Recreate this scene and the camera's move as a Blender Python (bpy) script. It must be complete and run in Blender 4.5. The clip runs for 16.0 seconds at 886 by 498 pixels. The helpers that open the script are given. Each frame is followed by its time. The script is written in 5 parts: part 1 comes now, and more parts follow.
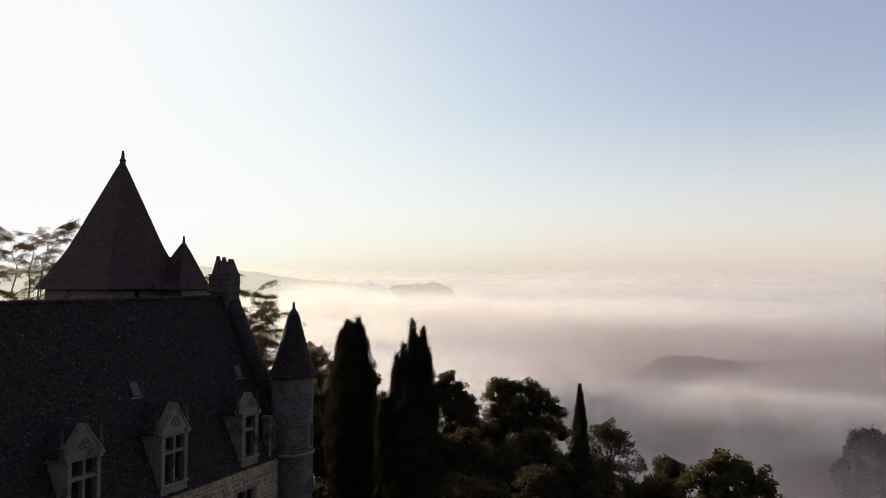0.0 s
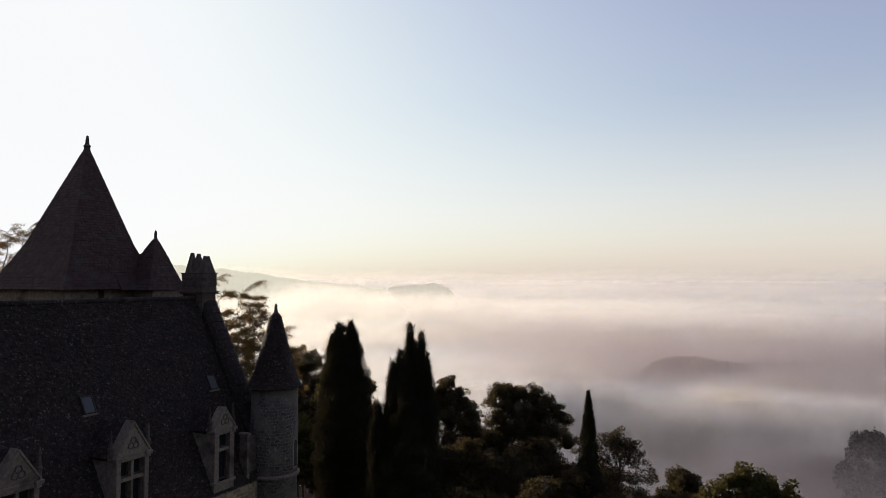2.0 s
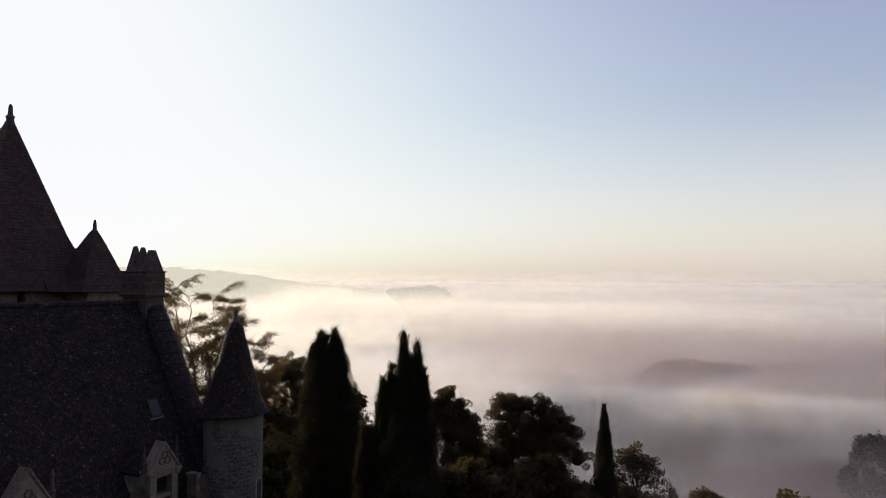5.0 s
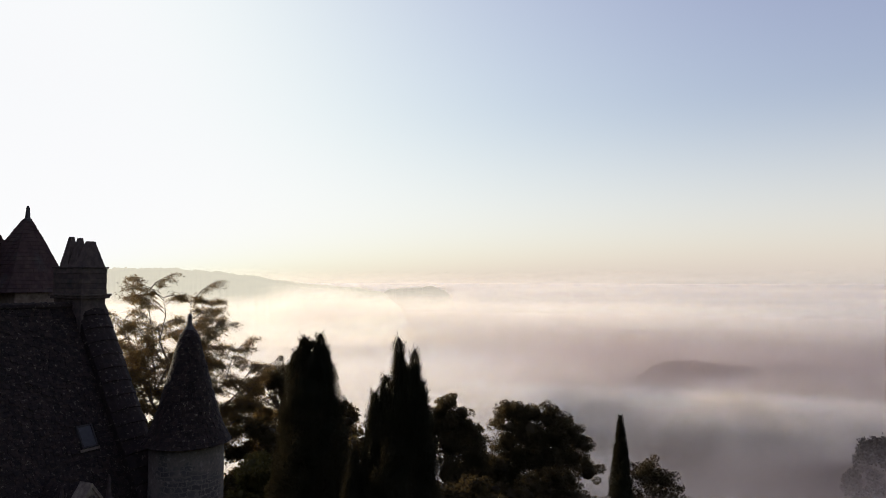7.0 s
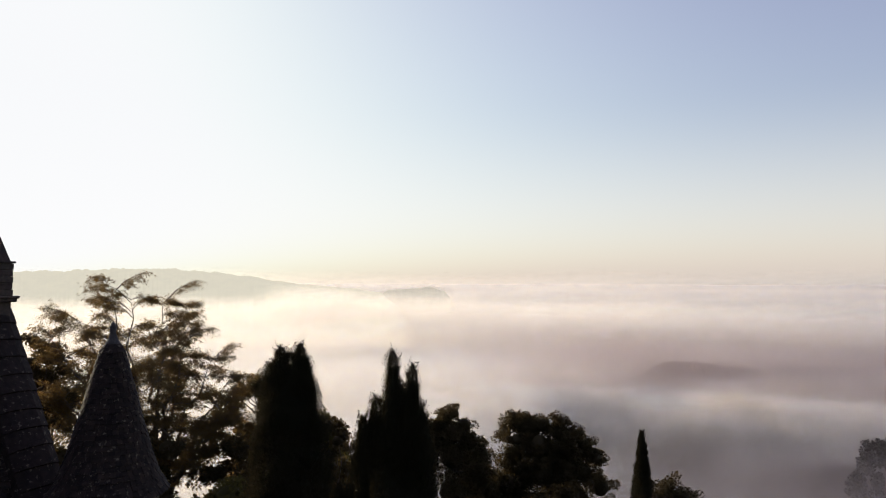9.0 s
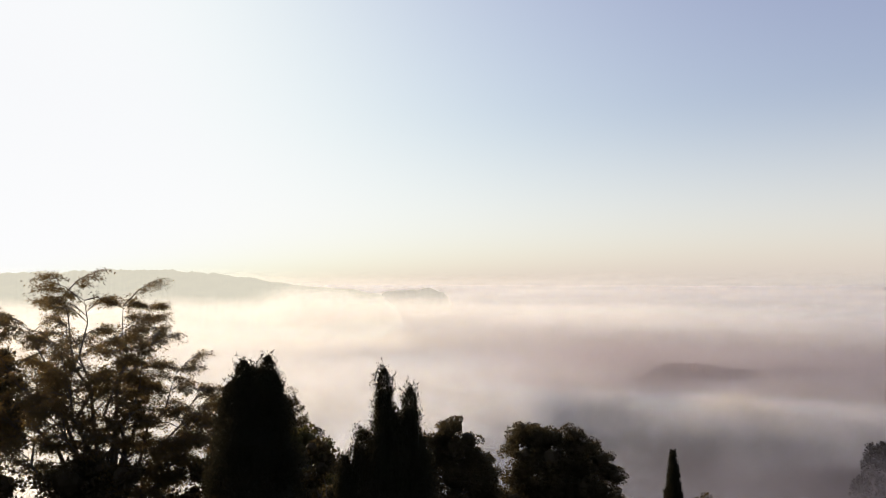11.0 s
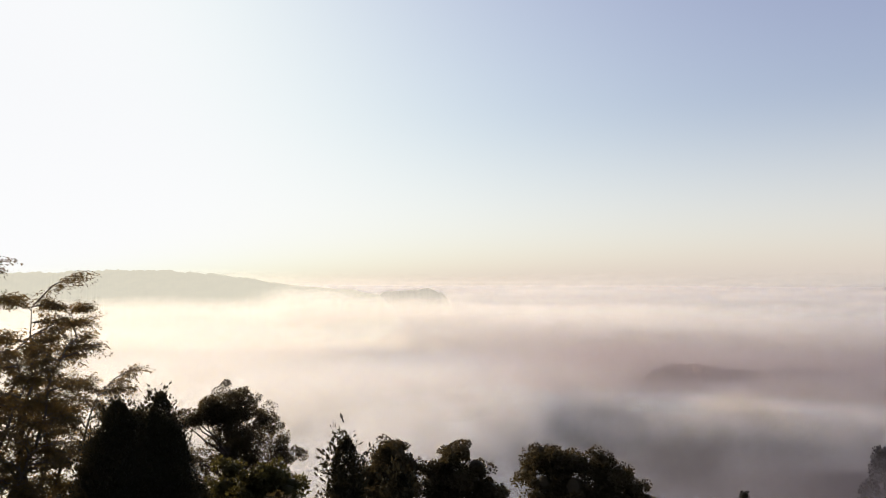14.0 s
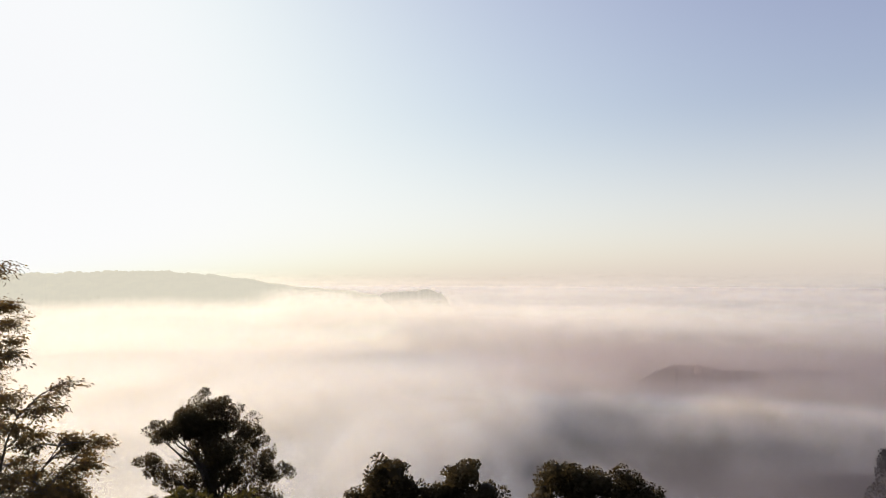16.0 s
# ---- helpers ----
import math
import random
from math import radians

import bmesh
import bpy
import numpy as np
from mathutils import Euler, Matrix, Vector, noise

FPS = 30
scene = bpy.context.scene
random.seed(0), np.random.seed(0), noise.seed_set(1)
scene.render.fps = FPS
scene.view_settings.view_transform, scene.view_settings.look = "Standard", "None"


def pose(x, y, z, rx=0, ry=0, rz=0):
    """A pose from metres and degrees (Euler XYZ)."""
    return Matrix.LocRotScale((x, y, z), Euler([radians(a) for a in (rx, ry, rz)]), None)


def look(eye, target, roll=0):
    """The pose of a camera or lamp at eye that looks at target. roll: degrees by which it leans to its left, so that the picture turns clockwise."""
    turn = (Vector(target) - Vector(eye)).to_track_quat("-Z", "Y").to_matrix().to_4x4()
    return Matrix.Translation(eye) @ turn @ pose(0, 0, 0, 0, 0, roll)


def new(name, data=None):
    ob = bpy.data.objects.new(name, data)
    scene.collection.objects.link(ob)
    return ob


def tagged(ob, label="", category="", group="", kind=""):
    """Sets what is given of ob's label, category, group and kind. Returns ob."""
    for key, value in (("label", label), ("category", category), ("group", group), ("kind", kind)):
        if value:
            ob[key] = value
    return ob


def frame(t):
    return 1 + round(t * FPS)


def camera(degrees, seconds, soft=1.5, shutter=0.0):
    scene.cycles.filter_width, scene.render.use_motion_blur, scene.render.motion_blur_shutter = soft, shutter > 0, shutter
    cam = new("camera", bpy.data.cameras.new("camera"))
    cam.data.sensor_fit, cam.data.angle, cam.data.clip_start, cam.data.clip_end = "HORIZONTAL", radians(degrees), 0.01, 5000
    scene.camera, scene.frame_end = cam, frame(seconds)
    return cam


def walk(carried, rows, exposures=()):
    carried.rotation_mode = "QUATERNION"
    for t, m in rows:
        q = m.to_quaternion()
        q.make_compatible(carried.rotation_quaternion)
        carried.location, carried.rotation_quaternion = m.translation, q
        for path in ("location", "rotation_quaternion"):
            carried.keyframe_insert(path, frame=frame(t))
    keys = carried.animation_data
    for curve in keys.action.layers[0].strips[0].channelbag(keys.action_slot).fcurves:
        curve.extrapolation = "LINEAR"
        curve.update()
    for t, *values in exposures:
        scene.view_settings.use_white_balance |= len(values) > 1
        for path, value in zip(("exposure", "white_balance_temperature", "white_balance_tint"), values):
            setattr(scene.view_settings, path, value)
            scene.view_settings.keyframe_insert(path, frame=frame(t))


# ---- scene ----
cam = camera(66.8, 16.0, soft=0.7)
PATH = [
    (0, (-0.108, 0.352, 30.166), (0.474, 20.323, 31.079), 0.18),
    (0.5, (-0.101, 1.473, 30.146), (0.492, 21.443, 31.066), 0.18),
    (1, (-0.099, 2.589, 30.128), (0.501, 22.559, 31.051), 0.18),
    (1.5, (-0.103, 3.709, 30.090), (0.509, 23.677, 31.024), 0.18),
    (2, (-0.081, 4.844, 30.076), (0.539, 24.812, 31.016), 0.18),
    (2.5, (-0.079, 6.000, 30.050), (0.552, 25.967, 31.001), 0.18),
    (3, (-0.040, 7.173, 30.033), (0.588, 27.140, 30.998), 0.18),
    (3.5, (-0.044, 8.352, 30.036), (0.606, 28.317, 31.009), 0.18),
    (4, (-0.007, 9.557, 30.021), (0.648, 29.522, 31.006), 0.18),
    (4.2, (0.005, 10.021, 30.012), (0.662, 29.986, 31.001), 0.18),
    (6.5, (0.076, 16.056, 29.923), (0.778, 36.018, 30.937), 0.18),
    (7, (0.082, 17.529, 29.885), (0.788, 37.490, 30.910), 0.18),
    (7.5, (0.114, 18.950, 29.856), (0.832, 38.911, 30.885), 0.18),
    (8, (0.110, 20.437, 29.858), (0.827, 40.397, 30.898), 0.18),
    (8.5, (0.114, 21.861, 29.856), (0.837, 41.820, 30.899), 0.18),
    (11, (0.080, 29.815, 29.667), (0.854, 49.771, 30.752), 0.18),
    (11.5, (0.097, 31.496, 29.629), (0.873, 51.451, 30.717), 0.18),
    (12, (0.122, 33.151, 29.587), (0.894, 53.106, 30.681), 0.18),
    (12.5, (0.137, 34.834, 29.564), (0.921, 54.789, 30.660), 0.18),
    (13, (0.156, 36.538, 29.509), (0.951, 56.492, 30.608), 0.18),
    (13.5, (0.133, 38.148, 29.443), (0.932, 58.102, 30.544), 0.18),
    (14, (0.109, 39.846, 29.396), (0.920, 59.800, 30.495), 0.18),
    (14.5, (0.090, 41.468, 29.335), (0.912, 61.420, 30.445), 0.18),
    (15, (0.074, 43.141, 29.281), (0.899, 63.093, 30.398), 0.18),
    (15.5, (0.077, 44.721, 29.206), (0.897, 64.672, 30.333), 0.18),
    (16, (0.054, 46.287, 29.111), (0.870, 66.238, 30.235), 0.18),
]
walk(cam, [(t, look(eye, target, roll)) for t, eye, target, roll in PATH])

# ---- world, sun and exposure ----
SUN_AZ, SUN_EL = -48.0, 15.0        # degrees from the flight line to its right, and above the horizon
world = bpy.data.worlds.new("dawn_sky")
scene.world = world
world.use_nodes = True
wn = world.node_tree.nodes
sky = wn.new("ShaderNodeTexSky")
sky.sky_type, sky.sun_disc = "NISHITA", False
sky.sun_elevation, sky.sun_rotation = radians(SUN_EL), radians(SUN_AZ)
sky.altitude, sky.air_density, sky.dust_density, sky.ozone_density = 200, 1.0, 4.0, 2.0
wl = world.node_tree.links


def sky_math(op, a, b=0.0):
    n = wn.new("ShaderNodeMath")
    n.operation = op
    for socket, value in zip(n.inputs, (a, b)):
        if isinstance(value, bpy.types.NodeSocket):
            wl.new(value, socket)
        else:
            socket.default_value = value
    return n.outputs[0]


# bright air near the sun evens out, and a pale haze lies all round the horizon
split, join, way = wn.new("ShaderNodeSeparateColor"), wn.new("ShaderNodeCombineColor"), wn.new("ShaderNodeSeparateXYZ")
wl.new(sky.outputs[0], split.inputs[0])
wl.new(wn.new("ShaderNodeTexCoord").outputs["Generated"], way.inputs[0])
rise = wn.new("ShaderNodeMapRange")
rise.interpolation_type = "SMOOTHSTEP"
rise.inputs[1].default_value, rise.inputs[2].default_value = 0.27, 0.0
wl.new(way.outputs[2], rise.inputs[0])
for k, (gain, bend, most, pale) in enumerate(((0.42, 1.0, 0.94, 0.62), (0.28, 1.35, 0.95, 0.57), (0.264, 1.35, 0.97, 0.52))):
    air = sky_math("MULTIPLY", sky_math("POWER", split.outputs[k], bend), -gain)
    air = sky_math("MULTIPLY", sky_math("SUBTRACT", 1.0, sky_math("POWER", 2.71828, air)), most)
    lift = sky_math("MULTIPLY", sky_math("MULTIPLY", sky_math("SUBTRACT", 1.0, air), pale), rise.outputs[0])
    wl.new(sky_math("ADD", air, lift), join.inputs[k])
wl.new(join.outputs[0], wn["Background"].inputs[0])
wn["Background"].inputs[1].default_value = 1.0

sun_data = bpy.data.lights.new("sun", "SUN")
sun_data.energy, sun_data.angle, sun_data.color = 4.6, radians(0.5), (1.0, 0.85, 0.64)
sun = new("sun", sun_data)
az, el = radians(SUN_AZ), radians(SUN_EL)
sun.matrix_world = look((0, 0, 0), (-math.sin(az) * math.cos(el), -math.cos(az) * math.cos(el), -math.sin(el)))
scene.view_settings.exposure = 0.0
scene.cycles.transparent_max_bounces = 80


# ---- materials ----
def nodes_of(name):
    m = bpy.data.materials.new(name)
    m.use_nodes = True
    nt = m.node_tree
    return m, nt, nt.nodes["Principled BSDF"], nt.nodes["Material Output"]


def add(nt, kind, **values):
    n = nt.nodes.new(kind)
    for key, value in values.items():
        n.inputs[key.replace("_", " ")].default_value = value
    return n


def mixed(nt, fac, a, b):
    """A colour mix; fac is a socket or a number, a and b are sockets or colours."""
    n = nt.nodes.new("ShaderNodeMix")
    n.data_type = "RGBA"
    for socket, value in ((n.inputs[0], fac), (n.inputs[6], a), (n.inputs[7], b)):
        if isinstance(value, bpy.types.NodeSocket):
            nt.links.new(value, socket)
        else:
            socket.default_value = value if isinstance(value, (int, float)) else (*value, 1)
    return n.outputs[2]


def ramp(nt, socket, lo, hi):
    n = nt.nodes.new("ShaderNodeMapRange")
    n.interpolation_type = "SMOOTHSTEP"
    n.inputs[1].default_value, n.inputs[2].default_value = lo, hi
    nt.links.new(socket, n.inputs[0])
    return n.outputs[0]


def math_node(nt, op, a, b=0.0):
    n = nt.nodes.new("ShaderNodeMath")
    n.operation = op
    for socket, value in zip(n.inputs, (a, b)):
        if isinstance(value, bpy.types.NodeSocket):
            nt.links.new(value, socket)
        else:
            socket.default_value = value
    return n.outputs[0]


def either(nt, a, b):
    """a or b or both, without a crease where they meet."""
    return math_node(nt, "SUBTRACT", math_node(nt, "ADD", a, b), math_node(nt, "MULTIPLY", a, b))


def noise_tex(nt, scale, detail=5.0, stretch=None, seed=0.0):
    co = nt.nodes.new("ShaderNodeTexCoord")
    mp = nt.nodes.new("ShaderNodeMapping")
    mp.inputs["Location"].default_value = (seed, seed * 1.7, seed * 0.6)
    if stretch:
        mp.inputs["Scale"].default_value = stretch
    nt.links.new(co.outputs["Object"], mp.inputs[0])
    n = add(nt, "ShaderNodeTexNoise", Scale=scale, Detail=detail, Roughness=0.6)
    nt.links.new(mp.outputs[0], n.inputs["Vector"])
    return n.outputs[0]


def surface(name, dark, light, patch, rough=0.85, grain=9.0, spots=1.2, bump=0.4, depth=0.02, island=0.0, spec=0.25, cover=(0.52, 0.68)):
    """A weathered surface: grain between two colours, larger patches of a third, bump, and a tint of its own for each piece."""
    m, nt, bsdf, _ = nodes_of(name)
    fine = noise_tex(nt, grain, 8)
    col = mixed(nt, ramp(nt, fine, 0.3, 0.7), dark, light)
    col = mixed(nt, ramp(nt, noise_tex(nt, spots, 6, seed=3.1), *cover), col, patch)
    if island:
        info, geo = nt.nodes.new("ShaderNodeObjectInfo"), nt.nodes.new("ShaderNodeNewGeometry")
        both = math_node(nt, "FRACT", math_node(nt, "ADD", info.outputs["Random"], geo.outputs["Random Per Island"]))
        hsv = nt.nodes.new("ShaderNodeHueSaturation")
        nt.links.new(math_node(nt, "ADD", math_node(nt, "MULTIPLY", both, 2 * island), 1 - island), hsv.inputs["Value"])
        nt.links.new(math_node(nt, "ADD", math_node(nt, "MULTIPLY", both, 0.02), 0.49), hsv.inputs["Hue"])
        nt.links.new(col, hsv.inputs["Color"])
        col = hsv.outputs[0]
    nt.links.new(col, bsdf.inputs["Base Color"])
    bsdf.inputs["Roughness"].default_value = rough
    bsdf.inputs["Specular IOR Level"].default_value = spec
    b = add(nt, "ShaderNodeBump", Strength=bump, Distance=depth)
    nt.links.new(fine, b.inputs["Height"])
    nt.links.new(b.outputs[0], bsdf.inputs["Normal"])
    return m


def leaf_material(name, dark, light, through_colour, share=0.3):
    m, nt, bsdf, out = nodes_of(name)
    geo = nt.nodes.new("ShaderNodeNewGeometry")
    fac = ramp(nt, geo.outputs["Random Per Island"], 0.0, 1.0)
    patch = ramp(nt, noise_tex(nt, 0.5, 4), 0.35, 0.65)
    col = mixed(nt, math_node(nt, "MULTIPLY", math_node(nt, "ADD", fac, patch), 0.5), dark, light)
    nt.links.new(col, bsdf.inputs["Base Color"])
    bsdf.inputs["Roughness"].default_value = 0.55
    bsdf.inputs["Specular IOR Level"].default_value = 0.06
    tr = nt.nodes.new("ShaderNodeBsdfTranslucent")
    tr.inputs[0].default_value = (*through_colour, 1)
    mx = nt.nodes.new("ShaderNodeMixShader")
    mx.inputs[0].default_value = share
    nt.links.new(bsdf.outputs[0], mx.inputs[1])
    nt.links.new(tr.outputs[0], mx.inputs[2])
    nt.links.new(mx.outputs[0], out.inputs[0])
    return m


STONE = surface("limestone", (0.13, 0.10, 0.074), (0.21, 0.163, 0.12), (0.075, 0.057, 0.043), grain=7, spots=0.9, island=0.15)
RUBBLE = surface("rubble_stone", (0.20, 0.14, 0.082), (0.34, 0.245, 0.145), (0.12, 0.088, 0.058), grain=6, spots=1.5, island=0.3, bump=0.7, depth=0.04)
MORTAR = surface("lime_mortar", (0.26, 0.20, 0.135), (0.36, 0.28, 0.19), (0.18, 0.14, 0.10), grain=15)
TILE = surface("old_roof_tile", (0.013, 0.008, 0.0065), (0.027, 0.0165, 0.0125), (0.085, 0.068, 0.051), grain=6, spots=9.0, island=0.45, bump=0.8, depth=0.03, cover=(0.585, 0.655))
TOWER_TILE = surface("tower_roof_tile", (0.04, 0.022, 0.019), (0.064, 0.036, 0.03), (0.055, 0.043, 0.038), grain=4, spots=0.8, island=0.15)
BRICK = surface("dark_stone", (0.05, 0.036, 0.03), (0.09, 0.064, 0.053), (0.04, 0.035, 0.03), grain=5, spots=1.5, island=0.2)
LEAD = surface("weathered_lead", (0.05, 0.045, 0.043), (0.08, 0.07, 0.066), (0.04, 0.035, 0.035), rough=0.8, bump=0.1)
WOOD = surface("brown_window_wood", (0.05, 0.038, 0.03), (0.09, 0.07, 0.055), (0.04, 0.03, 0.025), grain=18)
ZINC = surface("skylight_metal", (0.03, 0.026, 0.024), (0.05, 0.043, 0.038), (0.03, 0.026, 0.024), rough=0.8, bump=0.1)
# dark colour that stands in for the shade inside openings
OPENING_SHADE = surface("opening_shade", (0.02, 0.018, 0.016), (0.035, 0.03, 0.028), (0.02, 0.02, 0.02))
BARK = surface("bark", (0.06, 0.045, 0.035), (0.12, 0.09, 0.07), (0.07, 0.075, 0.05), grain=12, bump=0.9, depth=0.03)
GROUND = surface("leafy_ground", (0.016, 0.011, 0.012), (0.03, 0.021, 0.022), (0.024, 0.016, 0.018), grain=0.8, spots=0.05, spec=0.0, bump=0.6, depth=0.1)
WOODLAND = surface("far_woodland", (0.022, 0.03, 0.016), (0.06, 0.07, 0.035), (0.08, 0.075, 0.04), grain=0.06, spots=0.012, bump=1.0, depth=6.0)
CYPRESS = leaf_material("cypress_foliage", (0.013, 0.013, 0.008), (0.034, 0.032, 0.018), (0.045, 0.035, 0.017), 0.25)
OAK = leaf_material("oak_foliage", (0.016, 0.0125, 0.007), (0.058, 0.045, 0.023), (0.13, 0.09, 0.034), 0.3)
LOCUST = leaf_material("locust_foliage", (0.035, 0.027, 0.012), (0.08, 0.058, 0.024), (0.27, 0.165, 0.055), 0.42)
GOLD = leaf_material("turning_foliage", (0.026, 0.026, 0.01), (0.075, 0.064, 0.022), (0.15, 0.12, 0.03))
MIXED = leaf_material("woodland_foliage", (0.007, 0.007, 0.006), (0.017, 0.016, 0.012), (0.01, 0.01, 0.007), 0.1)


def glass_material():
    m, nt, bsdf, _ = nodes_of("old_window_glass")
    bsdf.inputs["Base Color"].default_value = (0.012, 0.013, 0.015, 1)
    nt.links.new(ramp(nt, noise_tex(nt, 3.0), -0.6, 2.0), bsdf.inputs["Roughness"])
    bsdf.inputs["Specular IOR Level"].default_value = 0.06
    b = add(nt, "ShaderNodeBump", Strength=0.15, Distance=0.01)
    nt.links.new(noise_tex(nt, 2.5), b.inputs["Height"])
    nt.links.new(b.outputs[0], bsdf.inputs["Normal"])
    return m


GLASS = glass_material()
ROOF_GLASS = surface("roof_light_glass", (0.028, 0.026, 0.028), (0.042, 0.04, 0.041), (0.024, 0.022, 0.024), rough=0.4, bump=0.05, spec=0.5)


def turret_wall_material():
    """Old lime render worn through to coursed stone in patches."""
    m, nt, bsdf, _ = nodes_of("worn_turret_render")
    co, sep, comb = nt.nodes.new("ShaderNodeTexCoord"), nt.nodes.new("ShaderNodeSeparateXYZ"), nt.nodes.new("ShaderNodeCombineXYZ")
    nt.links.new(co.outputs["Object"], sep.inputs[0])
    nt.links.new(math_node(nt, "MULTIPLY", math_node(nt, "ARCTAN2", sep.outputs[1], sep.outputs[0]), 1.24), comb.inputs[0])
    nt.links.new(sep.outputs[2], comb.inputs[1])
    br = add(nt, "ShaderNodeTexBrick", Scale=1.0, Mortar_Size=0.02, Brick_Width=0.3, Row_Height=0.17, Bias=0.0)
    br.inputs["Color1"].default_value, br.inputs["Color2"].default_value = (0.042, 0.035, 0.029, 1), (0.066, 0.055, 0.045, 1)
    br.inputs["Mortar"].default_value = (0.10, 0.084, 0.066, 1)
    fine = noise_tex(nt, 9, 8)
    bent_way = nt.nodes.new("ShaderNodeVectorMath")
    bent_way.operation = "ADD"
    wobble = nt.nodes.new("ShaderNodeCombineXYZ")
    nt.links.new(math_node(nt, "MULTIPLY", noise_tex(nt, 3.0, 3, seed=4.0), 0.35), wobble.inputs[0])
    nt.links.new(math_node(nt, "MULTIPLY", noise_tex(nt, 3.0, 3, seed=9.0), 0.3), wobble.inputs[1])
    nt.links.new(comb.outputs[0], bent_way.inputs[0])
    nt.links.new(wobble.outputs[0], bent_way.inputs[1])
    nt.links.new(bent_way.outputs[0], br.inputs["Vector"])
    plain = mixed(nt, ramp(nt, fine, 0.3, 0.7), (0.085, 0.068, 0.052), (0.12, 0.097, 0.074))
    worn = ramp(nt, noise_tex(nt, 0.85, 6, seed=2.3), 0.41, 0.55)
    col = mixed(nt, worn, plain, br.outputs[0])
    col = mixed(nt, ramp(nt, noise_tex(nt, 7.0, 5, seed=6.0), 0.56, 0.66), col, (0.15, 0.122, 0.095))
    col = mixed(nt, ramp(nt, noise_tex(nt, 1.6, 7, (1, 1, 0.4), 8.0), 0.55, 0.75), col, (0.06, 0.05, 0.04))
    nt.links.new(col, bsdf.inputs["Base Color"])
    bsdf.inputs["Roughness"].default_value, bsdf.inputs["Specular IOR Level"].default_value = 0.9, 0.2
    b = add(nt, "ShaderNodeBump", Strength=0.5, Distance=0.02)
    nt.links.new(math_node(nt, "ADD", fine, math_node(nt, "MULTIPLY", worn, br.outputs["Fac"])), b.inputs["Height"])
    nt.links.new(b.outputs[0], bsdf.inputs["Normal"])
    return m


TURRET = turret_wall_material()


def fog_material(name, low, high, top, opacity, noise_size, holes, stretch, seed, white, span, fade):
    """A see-through diffusing sheet standing in for lit mist, let through where the mist is thin. low, high, top:
    heights at which it begins, is full and has gone.
    """
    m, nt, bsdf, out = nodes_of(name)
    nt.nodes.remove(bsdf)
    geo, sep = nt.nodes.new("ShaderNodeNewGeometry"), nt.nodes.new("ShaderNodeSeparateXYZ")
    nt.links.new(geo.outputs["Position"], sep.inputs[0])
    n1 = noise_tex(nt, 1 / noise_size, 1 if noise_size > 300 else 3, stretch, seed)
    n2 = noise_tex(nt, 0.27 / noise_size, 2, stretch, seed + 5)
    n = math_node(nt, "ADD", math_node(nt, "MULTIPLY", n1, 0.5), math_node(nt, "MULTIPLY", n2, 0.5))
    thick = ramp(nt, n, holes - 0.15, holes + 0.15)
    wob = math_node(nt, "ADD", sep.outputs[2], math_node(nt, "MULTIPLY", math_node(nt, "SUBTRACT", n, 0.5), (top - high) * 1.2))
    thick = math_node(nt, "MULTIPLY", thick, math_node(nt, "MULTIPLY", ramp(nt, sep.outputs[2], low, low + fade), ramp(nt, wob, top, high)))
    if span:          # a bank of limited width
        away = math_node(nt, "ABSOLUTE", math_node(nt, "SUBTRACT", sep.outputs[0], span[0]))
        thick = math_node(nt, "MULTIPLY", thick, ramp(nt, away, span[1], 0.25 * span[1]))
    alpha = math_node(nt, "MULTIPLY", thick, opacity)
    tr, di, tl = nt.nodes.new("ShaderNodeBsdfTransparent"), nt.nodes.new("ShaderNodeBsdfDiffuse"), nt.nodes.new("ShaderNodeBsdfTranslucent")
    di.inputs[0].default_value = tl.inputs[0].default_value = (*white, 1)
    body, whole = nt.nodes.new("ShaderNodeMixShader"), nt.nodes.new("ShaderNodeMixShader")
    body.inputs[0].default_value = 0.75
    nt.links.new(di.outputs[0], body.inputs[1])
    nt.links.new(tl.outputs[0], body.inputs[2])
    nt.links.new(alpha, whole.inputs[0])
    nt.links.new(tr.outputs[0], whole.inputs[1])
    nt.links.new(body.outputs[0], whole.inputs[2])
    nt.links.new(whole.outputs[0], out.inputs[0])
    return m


def glowing_hill_material(name, air):
    """A ridge kilometres off whose pale morning haze is put in as its own even glow."""
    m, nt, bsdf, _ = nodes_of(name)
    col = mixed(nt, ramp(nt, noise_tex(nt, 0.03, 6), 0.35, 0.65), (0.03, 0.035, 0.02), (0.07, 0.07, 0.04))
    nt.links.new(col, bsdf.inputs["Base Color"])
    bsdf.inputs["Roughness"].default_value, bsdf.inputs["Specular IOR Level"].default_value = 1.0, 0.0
    # constant emission stands in for the haze before the ridge
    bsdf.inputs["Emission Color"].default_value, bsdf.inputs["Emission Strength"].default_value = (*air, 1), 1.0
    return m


# ---- mesh helpers ----
def mesh_object(name, verts, faces, material, parent=None, label="", smooth=False):
    me = bpy.data.meshes.new(name)
    me.from_pydata([tuple(v) for v in verts], [], faces)
    me.materials.append(material)
    if smooth:
        me.polygons.foreach_set("use_smooth", [True] * len(me.polygons))
    me.update()
    ob = new(name, me)
    ob.parent = parent
    return tagged(ob, label)


